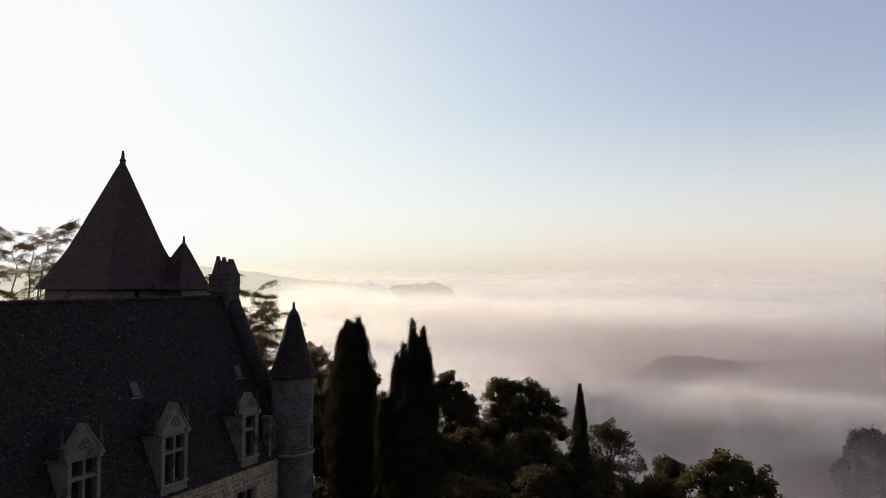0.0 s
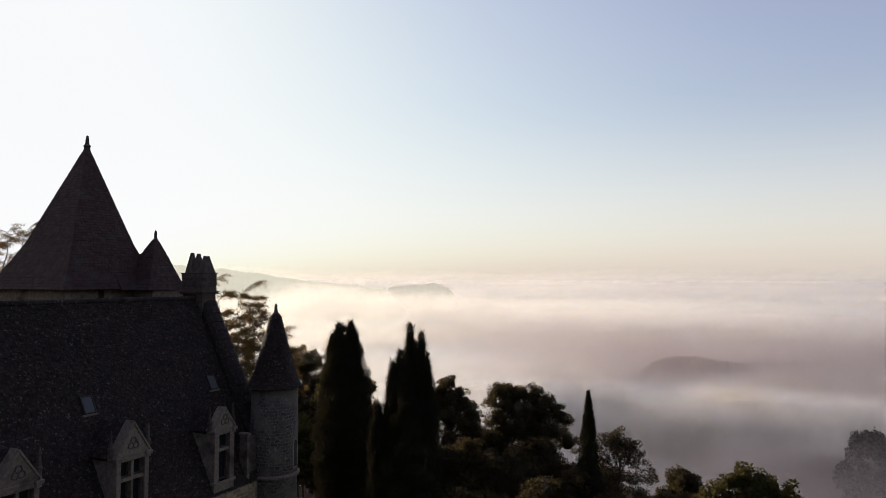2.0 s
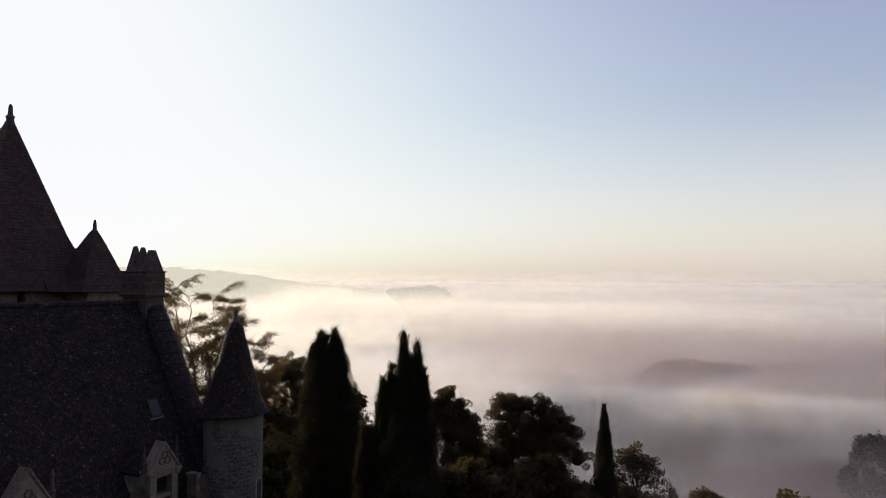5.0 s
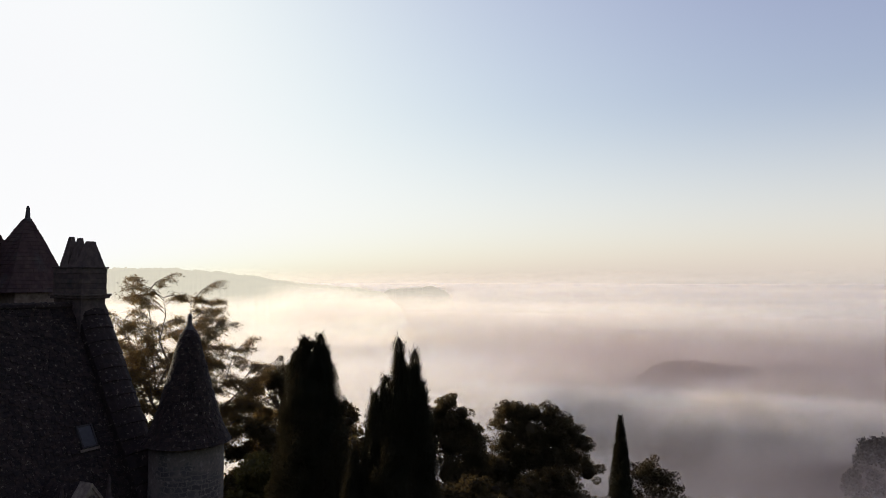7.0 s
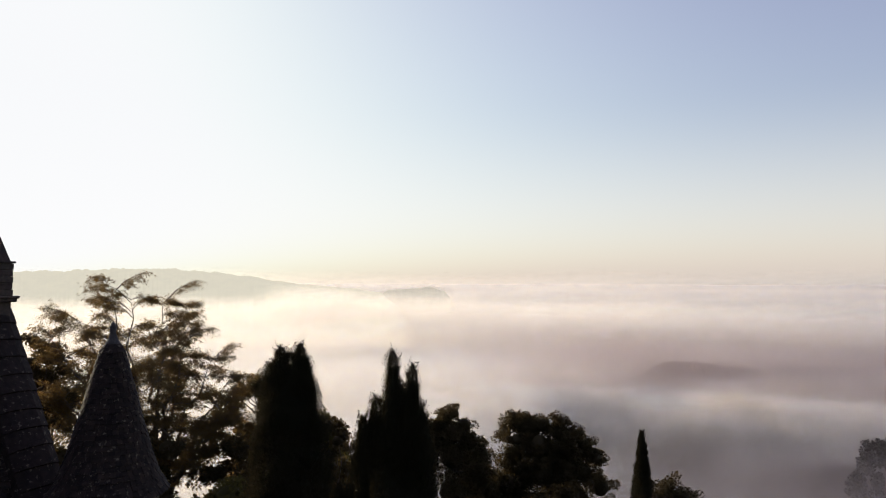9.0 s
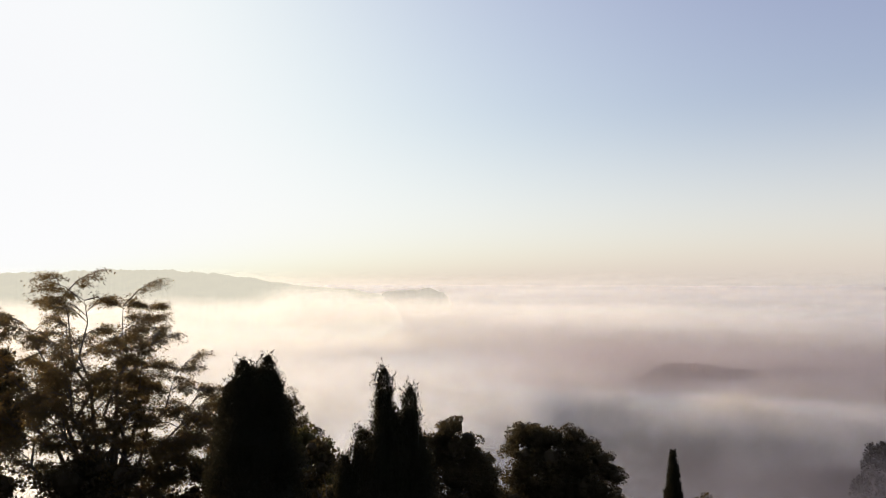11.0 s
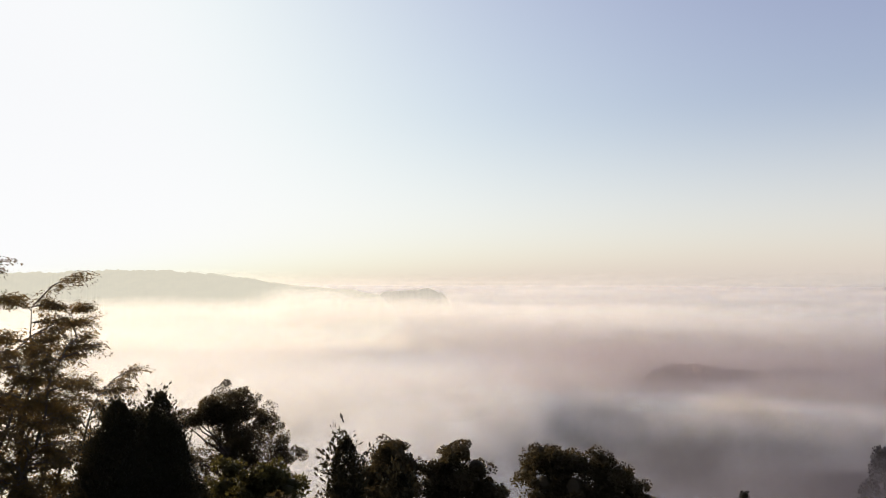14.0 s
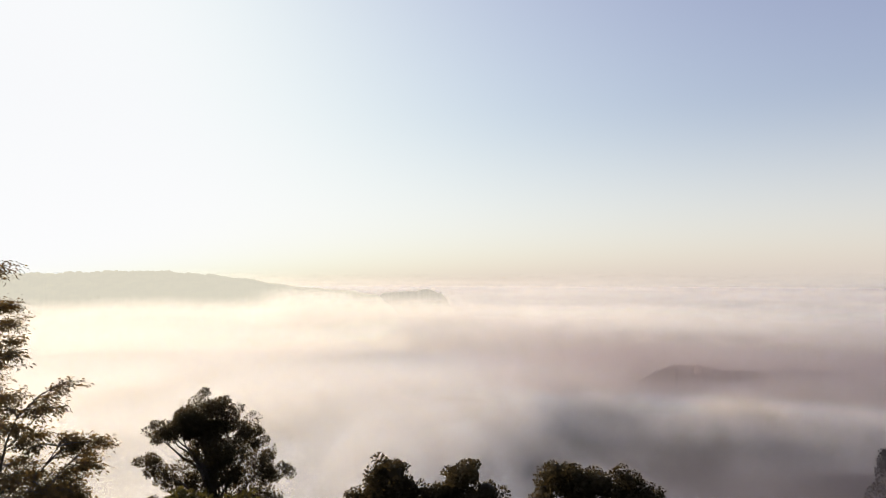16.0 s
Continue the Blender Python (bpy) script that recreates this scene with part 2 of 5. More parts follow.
def quads_object(name, corners, material, parent=None, label=""):
    """One mesh of loose quads from an array (n, 4, 3)."""
    n = len(corners)
    me = bpy.data.meshes.new(name)
    me.vertices.add(4 * n)
    me.vertices.foreach_set("co", np.asarray(corners, dtype=np.float32).ravel())
    me.loops.add(4 * n)
    me.loops.foreach_set("vertex_index", np.arange(4 * n, dtype=np.int32))
    me.polygons.add(n)
    me.polygons.foreach_set("loop_start", np.arange(0, 4 * n, 4, dtype=np.int32))
    me.materials.append(material)
    me.update(calc_edges=True)
    ob = new(name, me)
    ob.parent = parent
    return tagged(ob, label)


def part(name, bm, material, parent, label="", smooth=False):
    """Links a bmesh as one mesh object under a thing or a part."""
    me = bpy.data.meshes.new(name)
    bmesh.ops.recalc_face_normals(bm, faces=bm.faces)
    bm.to_mesh(me)
    bm.free()
    me.materials.append(material)
    if smooth:
        me.polygons.foreach_set("use_smooth", [True] * len(me.polygons))
    ob = new(name, me)
    ob.parent = parent
    return tagged(ob, label)


def box(bm, x0, x1, y0, y1, z0, z1, bevel=0.0):
    m = Matrix.Translation(((x0 + x1) / 2, (y0 + y1) / 2, (z0 + z1) / 2)) @ Matrix.Diagonal((x1 - x0, y1 - y0, z1 - z0, 1))
    made = bmesh.ops.create_cube(bm, size=1, matrix=m)["verts"]
    if bevel:
        bmesh.ops.bevel(bm, geom=list({e for v in made for e in v.link_edges}), offset=bevel, segments=1, affect="EDGES")
    return bm


def boxes(*dims, bevel=0.0):
    bm = bmesh.new()
    for d in dims:
        box(bm, *d, bevel=bevel)
    return bm


def prism(bm, outline, axis, lo, hi):
    """Extrudes an outline of (p, q) along an axis: 'x' takes (y, z), 'y' takes (x, z)."""
    def place(p, q, d):
        return (d, p, q) if axis == "x" else (p, d, q)
    a = [bm.verts.new(place(p, q, lo)) for p, q in outline]
    b = [bm.verts.new(place(p, q, hi)) for p, q in outline]
    bm.faces.new(a), bm.faces.new(b[::-1])
    for i in range(len(a)):
        j = (i + 1) % len(a)
        bm.faces.new((a[i], b[i], b[j], a[j]))
    return bm


def lathe(bm, profile, centre=(0, 0), sides=48, square=False):
    """Turns (radius, z) pairs round an upright axis; square: four flat sides."""
    n = 4 if square else sides
    k = math.sqrt(2) if square else 1
    turn = math.pi / 4 if square else 0
    rings = []
    for r, z in profile:
        rings.append([bm.verts.new((centre[0] + k * r * math.cos(turn + 2 * math.pi * i / n), centre[1] + k * r * math.sin(turn + 2 * math.pi * i / n), z)) for i in range(n)])
    for a, b in zip(rings, rings[1:]):
        for i in range(n):
            bm.faces.new((a[i], a[(i + 1) % n], b[(i + 1) % n], b[i]))
    bm.faces.new(rings[0][::-1]), bm.faces.new(rings[-1])
    return bm


def tube(points, radii, sides=7):
    """Vertices and faces of a tapered tube along points."""
    verts, faces = [], []
    pts = [Vector(p) for p in points]
    for i, p in enumerate(pts):
        way = (pts[min(i + 1, len(pts) - 1)] - pts[max(i - 1, 0)]).normalized()
        side = way.cross(Vector((0.3, 0.9, 0.2))).normalized()
        up = way.cross(side)
        for k in range(sides):
            a = 2 * math.pi * k / sides
            verts.append(p + float(radii[i]) * (math.cos(a) * side + math.sin(a) * up))
    for i in range(len(pts) - 1):
        for k in range(sides):
            j = (k + 1) % sides
            faces.append((i * sides + k, i * sides + j, (i + 1) * sides + j, (i + 1) * sides + k))
    return verts, faces


def slab_tile(bottom_l, bottom_r, top_r, top_l, out, thick):
    """A tile as a wedge: its lower edge stands proud by thick along out. Vertices and faces."""
    out = Vector(out) * thick
    bl, br, tr_, tl_ = (Vector(v) for v in (bottom_l, bottom_r, top_r, top_l))
    v = [bl + out, br + out, tr_, tl_, bl, br]
    return v, [(0, 1, 2, 3), (4, 5, 1, 0), (4, 0, 3), (5, 2, 1)]


def joined(name, pieces, material, parent, label=""):
    verts, faces = [], []
    for v, f in pieces:
        k = len(verts)
        verts += v
        faces += [tuple(i + k for i in g) for g in f]
    ob = mesh_object(name, verts, faces, material, parent, label)
    return tagged(ob, kind="stuff")


# ---- ground, valley and hills ----
def ground_z(x, y):
    q = math.hypot(max(0.0, x + 8), max(0.0, y - 55))
    z = max(9.5 - 0.2 * q - 0.0016 * max(0.0, q - 40) ** 2, -142)
    return z + 40 * math.exp(-(((x - 345) / 85) ** 2 + ((y - 490) / 110) ** 2))


def ground():
    radii = [0, 6, 12, 18, 25, 33, 42, 52, 64, 78, 95, 115, 140, 170, 205, 250, 300, 360, 430, 520, 640, 800, 1000, 1300, 1700, 2300, 3200, 4800]
    n, verts, faces = 120, [], []
    for r in radii:
        for k in range(n):
            a = 2 * math.pi * k / n
            x, y = r * math.sin(a) - 5, 45 + r * math.cos(a)
            verts.append((x, y, ground_z(x, y) + 0.25 * noise.noise((x * 0.12, y * 0.12, 0)) * min(1, r / 20)))
    for i in range(len(radii) - 1):
        for k in range(n):
            faces.append((i * n + k, (i + 1) * n + k, (i + 1) * n + (k + 1) % n, i * n + (k + 1) % n))
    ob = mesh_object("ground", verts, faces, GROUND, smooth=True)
    tagged(ob, "leaf-littered hilltop falling away into a misty valley", "ground", kind="structure")


def hill(name, crest, depth, base, label, seed, rough, material):
    """A wooded ridge: crest is (x, y, z) control points; it falls base metres low within depth metres towards the viewer."""
    verts, faces, cols = [], [], 520
    rows = [(-0.5, 0.2), (-0.12, 0.8), (0.0, 1.0), (0.04, 0.975), (0.1, 0.9), (0.2, 0.75), (0.35, 0.5), (0.55, 0.25), (0.8, 0.08), (1.0, 0.0)]
    xs = [c[0] for c in crest]
    for i in range(cols):
        x = xs[0] + (xs[-1] - xs[0]) * i / (cols - 1)
        y = float(np.interp(x, xs, [c[1] for c in crest]))
        z = float(np.interp(x, xs, [c[2] for c in crest]))
        for d, h in rows:
            px, py = x * (1 - d * depth / y), y - d * depth
            bump = rough * (noise.fractal((px * 0.02 + seed, py * 0.02, seed), 1.0, 2.1, 4) + 0.7 * noise.noise((px * 0.09, py * 0.09, seed)) + 0.6 * noise.noise((px * 0.27, py * 0.27, seed)))
            verts.append((px, py, base + (z - base) * h + bump * min(1.0, h * 1.5)))
    m = len(rows)
    for i in range(cols - 1):
        for k in range(m - 1):
            faces.append((i * m + k, (i + 1) * m + k, (i + 1) * m + k + 1, i * m + k + 1))
    ob = mesh_object(name, verts, faces, material, smooth=True)
    return tagged(ob, label, "hill", kind="structure")


def mist_level(r):
    return -118 + 140 * (r / 4700) ** 1.6


def mist_material(lift):
    """One layer of the valley mist: dense where the billowing top of the mist stands above this layer, thinning towards
    its edge on the near slope. Droplets throw low sunlight forwards."""
    m, nt, bsdf, out = nodes_of("valley_mist")
    nt.nodes.remove(bsdf)
    geo, sep = nt.nodes.new("ShaderNodeNewGeometry"), nt.nodes.new("ShaderNodeSeparateXYZ")
    nt.links.new(geo.outputs["Position"], sep.inputs[0])
    x, y = sep.outputs[0], sep.outputs[1]

    def square(v):
        return math_node(nt, "MULTIPLY", v, v)

    def scaled(v, by, off=0.0):
        return math_node(nt, "ADD", math_node(nt, "MULTIPLY", v, by), off)
    r = math_node(nt, "SQRT", math_node(nt, "ADD", square(x), square(y)))
    swell = noise_tex(nt, 1 / 360, 2, (1, 0.8, 1.5), 2.0)
    billow = noise_tex(nt, 1 / 120, 3, (1, 0.75, 1.3), 7.0)
    for socket, amount in ((swell, 0.7), (billow, 0.9)):
        socket.node.inputs["Distortion"].default_value = amount
    swell, billow = scaled(swell, 1.0, -0.5), scaled(billow, 1.0, -0.5)
    # a hollow placed before the wooded knoll bares it to the camera
    away = math_node(nt, "ADD", square(scaled(x, 1 / KNOLL[2], -KNOLL[0] / KNOLL[2])), square(scaled(y, 1 / KNOLL[3], -KNOLL[1] / KNOLL[3])))
    hollow = ramp(nt, math_node(nt, "ADD", away, scaled(billow, 2.2)), 1.0, 0.1)
    even = scaled(ramp(nt, r, 1150, 550), 0.55, 0.45)      # billows flattened with distance to look smooth from the camera
    top = math_node(nt, "ADD", scaled(math_node(nt, "MULTIPLY", swell, even), 64.0, 10.0), math_node(nt, "ADD", scaled(math_node(nt, "MULTIPLY", billow, even), 42.0), scaled(hollow, -14.0)))
    body = ramp(nt, top, lift - 17, lift + 17)
    body = either(nt, body, ramp(nt, r, 1300, 2300))
    edge = scaled(ramp(nt, math_node(nt, "DIVIDE", x, r), -0.42, 0.46), MIST_EDGE[1] - MIST_EDGE[0], MIST_EDGE[0])
    inside = math_node(nt, "SUBTRACT", math_node(nt, "ADD", r, math_node(nt, "ADD", scaled(swell, 800.0), scaled(billow, 480.0))), edge)
    alpha = scaled(math_node(nt, "MULTIPLY", body, scaled(ramp(nt, inside, 0.0, 800.0), 0.93, 0.07)), 0.236)
    tr, di, gl = nt.nodes.new("ShaderNodeBsdfTransparent"), nt.nodes.new("ShaderNodeBsdfDiffuse"), nt.nodes.new("ShaderNodeBsdfGlossy")
    di.inputs[0].default_value = (*MIST_DIFFUSE, 1)
    gl.inputs[0].default_value, gl.inputs["Roughness"].default_value = (*MIST_FORWARD, 1), 0.58
    both, whole = nt.nodes.new("ShaderNodeAddShader"), nt.nodes.new("ShaderNodeMixShader")
    nt.links.new(di.outputs[0], both.inputs[0])
    nt.links.new(gl.outputs[0], both.inputs[1])
    nt.links.new(alpha, whole.inputs[0])
    nt.links.new(tr.outputs[0], whole.inputs[1])
    nt.links.new(both.outputs[0], whole.inputs[2])
    nt.links.new(whole.outputs[0], out.inputs[0])
    return m


def mist_sheet(lift):
    """A layer of the valley mist: a smooth sheet out to the horizon, where the layers close up."""
    radii = np.geomspace(200, 4850, 60)
    n, verts, faces = 240, [], []
    for r in radii:
        k_far = min(1.0, max(0.0, (r - 1200) / 1800))
        for k in range(n):
            a = 2 * math.pi * k / n
            verts.append((r * math.sin(a), r * math.cos(a), mist_level(r) + lift * (1 - 0.93 * k_far * k_far * (3 - 2 * k_far))))
    for i in range(len(radii) - 1):
        for k in range(n):
            faces.append((i * n + k, (i + 1) * n + k, (i + 1) * n + (k + 1) % n, i * n + (k + 1) % n))
    ob = mesh_object("valley_mist", verts, faces, mist_material(lift), smooth=True)
    tagged(ob, "pale morning mist filling the valley floor", "mist", "valley mist", kind="structure")


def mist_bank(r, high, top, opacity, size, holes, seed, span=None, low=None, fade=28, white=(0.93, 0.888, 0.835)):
    """Curved sheets standing in for a bank of mist across the valley, r metres off, thinning above high and gone at
    top, in thin veils one behind another.
    """
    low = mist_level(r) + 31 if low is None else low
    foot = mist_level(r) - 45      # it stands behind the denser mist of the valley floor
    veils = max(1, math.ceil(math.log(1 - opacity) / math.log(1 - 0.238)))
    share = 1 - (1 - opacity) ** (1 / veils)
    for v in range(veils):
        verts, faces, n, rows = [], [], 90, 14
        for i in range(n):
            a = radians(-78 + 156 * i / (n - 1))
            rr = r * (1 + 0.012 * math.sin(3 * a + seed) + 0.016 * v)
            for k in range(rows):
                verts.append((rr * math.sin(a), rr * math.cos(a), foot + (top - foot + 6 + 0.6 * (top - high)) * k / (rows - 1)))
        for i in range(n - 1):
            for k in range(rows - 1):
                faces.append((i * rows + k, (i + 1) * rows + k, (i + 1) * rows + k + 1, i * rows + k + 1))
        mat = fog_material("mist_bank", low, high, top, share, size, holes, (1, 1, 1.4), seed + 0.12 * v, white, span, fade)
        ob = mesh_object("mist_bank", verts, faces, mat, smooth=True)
        tagged(ob, "curved see-through veil standing in for morning mist", "mist", "mist banks", kind="structure")


ground()
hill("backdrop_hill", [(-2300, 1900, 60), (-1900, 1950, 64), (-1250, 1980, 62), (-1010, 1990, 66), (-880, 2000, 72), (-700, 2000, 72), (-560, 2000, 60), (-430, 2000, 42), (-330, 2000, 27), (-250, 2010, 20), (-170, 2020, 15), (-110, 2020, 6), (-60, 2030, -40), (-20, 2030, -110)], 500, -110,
     "long wooded ridge with its pale haze as a surface glow", 1.0, 5, glowing_hill_material("far_ridge", (0.70, 0.655, 0.54)))
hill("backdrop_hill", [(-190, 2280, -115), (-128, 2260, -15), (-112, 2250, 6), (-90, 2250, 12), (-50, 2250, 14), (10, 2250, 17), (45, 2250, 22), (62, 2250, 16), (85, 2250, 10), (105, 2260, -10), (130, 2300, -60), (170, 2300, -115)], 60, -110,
     "low wooded rise standing out of the mist", 4.0, 4, glowing_hill_material("far_rise", (0.57, 0.52, 0.45)))
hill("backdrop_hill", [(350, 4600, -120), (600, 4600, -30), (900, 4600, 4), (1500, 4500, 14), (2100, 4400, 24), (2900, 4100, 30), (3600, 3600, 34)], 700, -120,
     "far flat plateau on the hazy horizon", 7.0, 4, glowing_hill_material("far_plateau", (0.47, 0.40, 0.36)))
hill("hill", [(320, 1060, -125), (345, 1060, -108), (365, 1060, -95), (395, 1060, -86), (440, 1050, -88), (480, 1050, -97), (600, 1050, -95), (660, 1050, -99), (760, 1030, -130)], 110, -140,
     "dark wooded knoll just breaking through the mist", 9.0, 4, WOODLAND)


def sky_block_hill():
    """An unseen wooded hillside added behind the camera; it blocks skylight from the castle front and closes that side.
    """
    verts, faces, n = [], [], 90
    rows = ((150, 0.0), (200, 0.12), (260, 0.45), (330, 0.8), (420, 1.0), (560, 1.0), (700, 0.3))
    for i in range(n):
        a = radians(78 + 190 * i / (n - 1))
        ends = min(1.0, 5 * i / (n - 1), 5 * (1 - i / (n - 1)))
        for r, h in rows:
            x, y = r * math.sin(a), 20 + r * math.cos(a)
            z = ground_z(x, y) if r < 200 else max(ground_z(x, y), -60)
            verts.append((x, y, z - 1 + h * ends * (150 - min(z, 9) * 1.0 + 14 * noise.noise((x * 0.012, y * 0.012, 5)))))
    m = len(rows)
    for i in range(n - 1):
        for k in range(m - 1):
            faces.append((i * m + k, i * m + k + 1, (i + 1) * m + k + 1, (i + 1) * m + k))
    ob = mesh_object("hill", verts, faces, WOODLAND, smooth=True)
    tagged(ob, "unseen wooded hillside added behind the camera to block skylight", "hill", kind="structure")


sky_block_hill()
KNOLL = (400, 985, 130, 110)         # centre and half-widths of the hollow before the knoll
MIST_EDGE = (-400, 520)                # how far off the mist begins, on the sunny side and on the open side
MIST_DIFFUSE, MIST_FORWARD = (0.21, 0.18, 0.188), (1.0, 0.965, 0.85)
for i in range(18):
    mist_sheet(2.7 * i - 17)
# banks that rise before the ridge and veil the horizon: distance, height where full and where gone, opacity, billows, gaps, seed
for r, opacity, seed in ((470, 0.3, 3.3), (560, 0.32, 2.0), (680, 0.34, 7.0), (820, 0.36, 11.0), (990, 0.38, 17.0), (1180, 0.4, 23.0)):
    level = mist_level(r)      # extra veils added to brighten the mist on the sunny side
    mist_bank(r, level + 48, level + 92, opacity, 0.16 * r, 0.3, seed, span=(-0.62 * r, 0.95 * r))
# the next three veils carry shade in a dimmer colour, darkening the open side
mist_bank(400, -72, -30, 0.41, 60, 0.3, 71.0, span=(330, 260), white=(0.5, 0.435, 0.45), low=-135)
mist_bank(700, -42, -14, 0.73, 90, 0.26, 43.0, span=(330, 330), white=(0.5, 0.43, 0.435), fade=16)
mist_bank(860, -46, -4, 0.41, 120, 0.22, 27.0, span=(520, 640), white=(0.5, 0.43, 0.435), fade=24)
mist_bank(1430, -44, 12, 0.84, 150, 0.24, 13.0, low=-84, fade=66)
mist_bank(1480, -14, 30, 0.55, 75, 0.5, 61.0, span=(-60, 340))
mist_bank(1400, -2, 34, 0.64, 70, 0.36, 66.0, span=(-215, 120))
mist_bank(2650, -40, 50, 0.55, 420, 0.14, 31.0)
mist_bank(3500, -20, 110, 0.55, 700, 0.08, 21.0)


# ---- the castle: x runs along the front, y into the house, z is height ----
castle = new("castle")
castle.matrix_world = pose(-8.09, 41.56, 0, 0, 0, 63)
tagged(castle, "old limestone castle with steep tiled roofs and a corner turret", "castle")
EAVE, RIDGE, RISE = 19.9, 29.05, 9.15 / 4.9
BASE = 8.0


def roof_z(y):
    return EAVE + (y + 0.1) * RISE


def castle_walls():
    w = part("front_wall", boxes((-24, -4.55, -0.06, 0.5, BASE, 19.7), (-3.15, -0.7, -0.06, 0.5, BASE, 19.7), (-4.55, -3.15, -0.06, 0.5, 18.6, 19.7), (-4.55, -3.15, -0.06, 0.5, BASE, 16.6)), MORTAR, castle, "rubble limestone wall")
    part("gable_wall", prism(bmesh.new(), [(-0.06, BASE), (9.66, BASE), (9.66, 19.7), (4.8, 28.7), (-0.06, 19.7)], "x", -0.7, 0.2), RUBBLE, castle)
    part("end_wall", prism(bmesh.new(), [(-0.06, BASE), (9.66, BASE), (9.66, 19.7), (4.8, 28.7), (-0.06, 19.7)], "x", -24.6, -24), RUBBLE, castle)
    part("back_wall", boxes((-24, -0.7, 9.1, 9.66, BASE, 19.7)), RUBBLE, castle)
    part("cornice", boxes((-24.6, -0.75, -0.11, 0.4, 19.68, 19.77), bevel=0.02), STONE, castle, "pale cut-stone cornice")
    win = part("window", boxes((-4.55, -4.45, 0.16, 0.26, 16.6, 18.6), (-3.25, -3.15, 0.16, 0.26, 16.6, 18.6), (-4.45, -3.25, 0.16, 0.26, 18.5, 18.6), (-4.45, -3.25, 0.16, 0.26, 16.6, 16.7), (-3.89, -3.81, 0.16, 0.26, 16.7, 18.5)), WOOD, castle, "grey wooden window frame")
    part("pane", boxes((-4.45, -3.89, 0.2, 0.215, 16.7, 18.5)), GLASS, win)
    part("pane", boxes((-3.81, -3.25, 0.2, 0.215, 16.7, 18.5)), GLASS, win)
    part("window_surround", boxes((-4.75, -4.552, -0.1, 0.1, 16.4, 18.85), (-3.148, -2.95, -0.1, 0.1, 16.4, 18.85), (-4.552, -3.148, -0.1, 0.1, 18.6, 18.85), (-3.9, -3.8, -0.09, 0.12, 16.6, 18.6), (-4.552, -3.148, -0.14, 0.1, 16.4, 16.6), bevel=0.012), STONE, castle, "cut-stone mullioned surround")
    for i in range(30):
        part("quoin", boxes((-1.35 + 0.16 * (i % 2), -0.9, -0.1, 0.1, BASE + 0.39 * i, BASE + 0.38 + 0.39 * i), bevel=0.012), STONE, w)
    return w


def castle_roof():
    slab = prism(bmesh.new(), [(-0.15, roof_z(-0.15) - 0.02), (4.8, RIDGE - 0.02), (9.75, roof_z(-0.15) - 0.02), (9.6, roof_z(-0.15) - 0.06), (4.8, RIDGE - 0.5), (-0.02, roof_z(-0.15) - 0.04)], "x", -24.7, -0.75)
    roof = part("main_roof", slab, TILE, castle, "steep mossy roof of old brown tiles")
    ridge = []
    for i in range(52):
        x = -24.4 + 0.46 * i
        v, f = tube([(x, 4.8, RIDGE - 0.02), (x + 0.45, 4.8, RIDGE - 0.005)], [0.13, 0.145], 8)
        ridge.append((v, f))
    joined("ridge_tile", ridge, TILE, castle, "rounded ridge tiles")
    return roof


def castle_gable_coping():
    """The gable stands above the roof as a rounded, tile-grown coping."""
    bm = bmesh.new()
    section = [(-0.95, -0.05), (-0.93, 0.22), (-0.75, 0.38), (-0.4, 0.45), (0.0, 0.42), (0.26, 0.3), (0.32, 0.1), (0.32, -0.3), (-0.9, -0.35)]
    for side in (-1, 1):
        rings = []
        for k in range(38):      # overlapping coping stones, each a little proud at its lower end
            s = (k // 2 + k % 2 * 0.97) / 19
            proud = 0.05 * (k % 2)
            y = 4.8 + side * (0.05 + 4.85 * s + 0.88 * proud)
            z = RIDGE - 0.1 - 9.0 * s + 0.47 * proud
            rings.append([bm.verts.new((a + 0.03 * noise.noise((a, y * 1.5, z)), y - side * -0.0 + side * 0.88 * h * 1.0, z + 0.47 * h + 0.05 * noise.noise((y * 2, a, 3)))) for a, h in section])
        for a, b in zip(rings, rings[1:]):
            for i in range(len(section)):
                j = (i + 1) % len(section)
                bm.faces.new((a[i], a[j], b[j], b[i]))
        bm.faces.new(rings[0]), bm.faces.new(rings[-1])
    part("gable_coping", bm, TILE, castle, "dark rounded coping along the gable", smooth=False)
    part("parapet", boxes((-1.8, -1.1, 0.05, 0.4, 19.9, 22.0), bevel=0.02), BRICK, castle, "dark parapet beside the turret")
    part("kneeler", boxes((-2.02, -1.802, -0.1, 0.42, 19.9, 22.15), (-2.06, -1.77, -0.14, 0.46, 22.152, 22.27), bevel=0.02), STONE, castle, "pale stone kneeler at the gable foot")


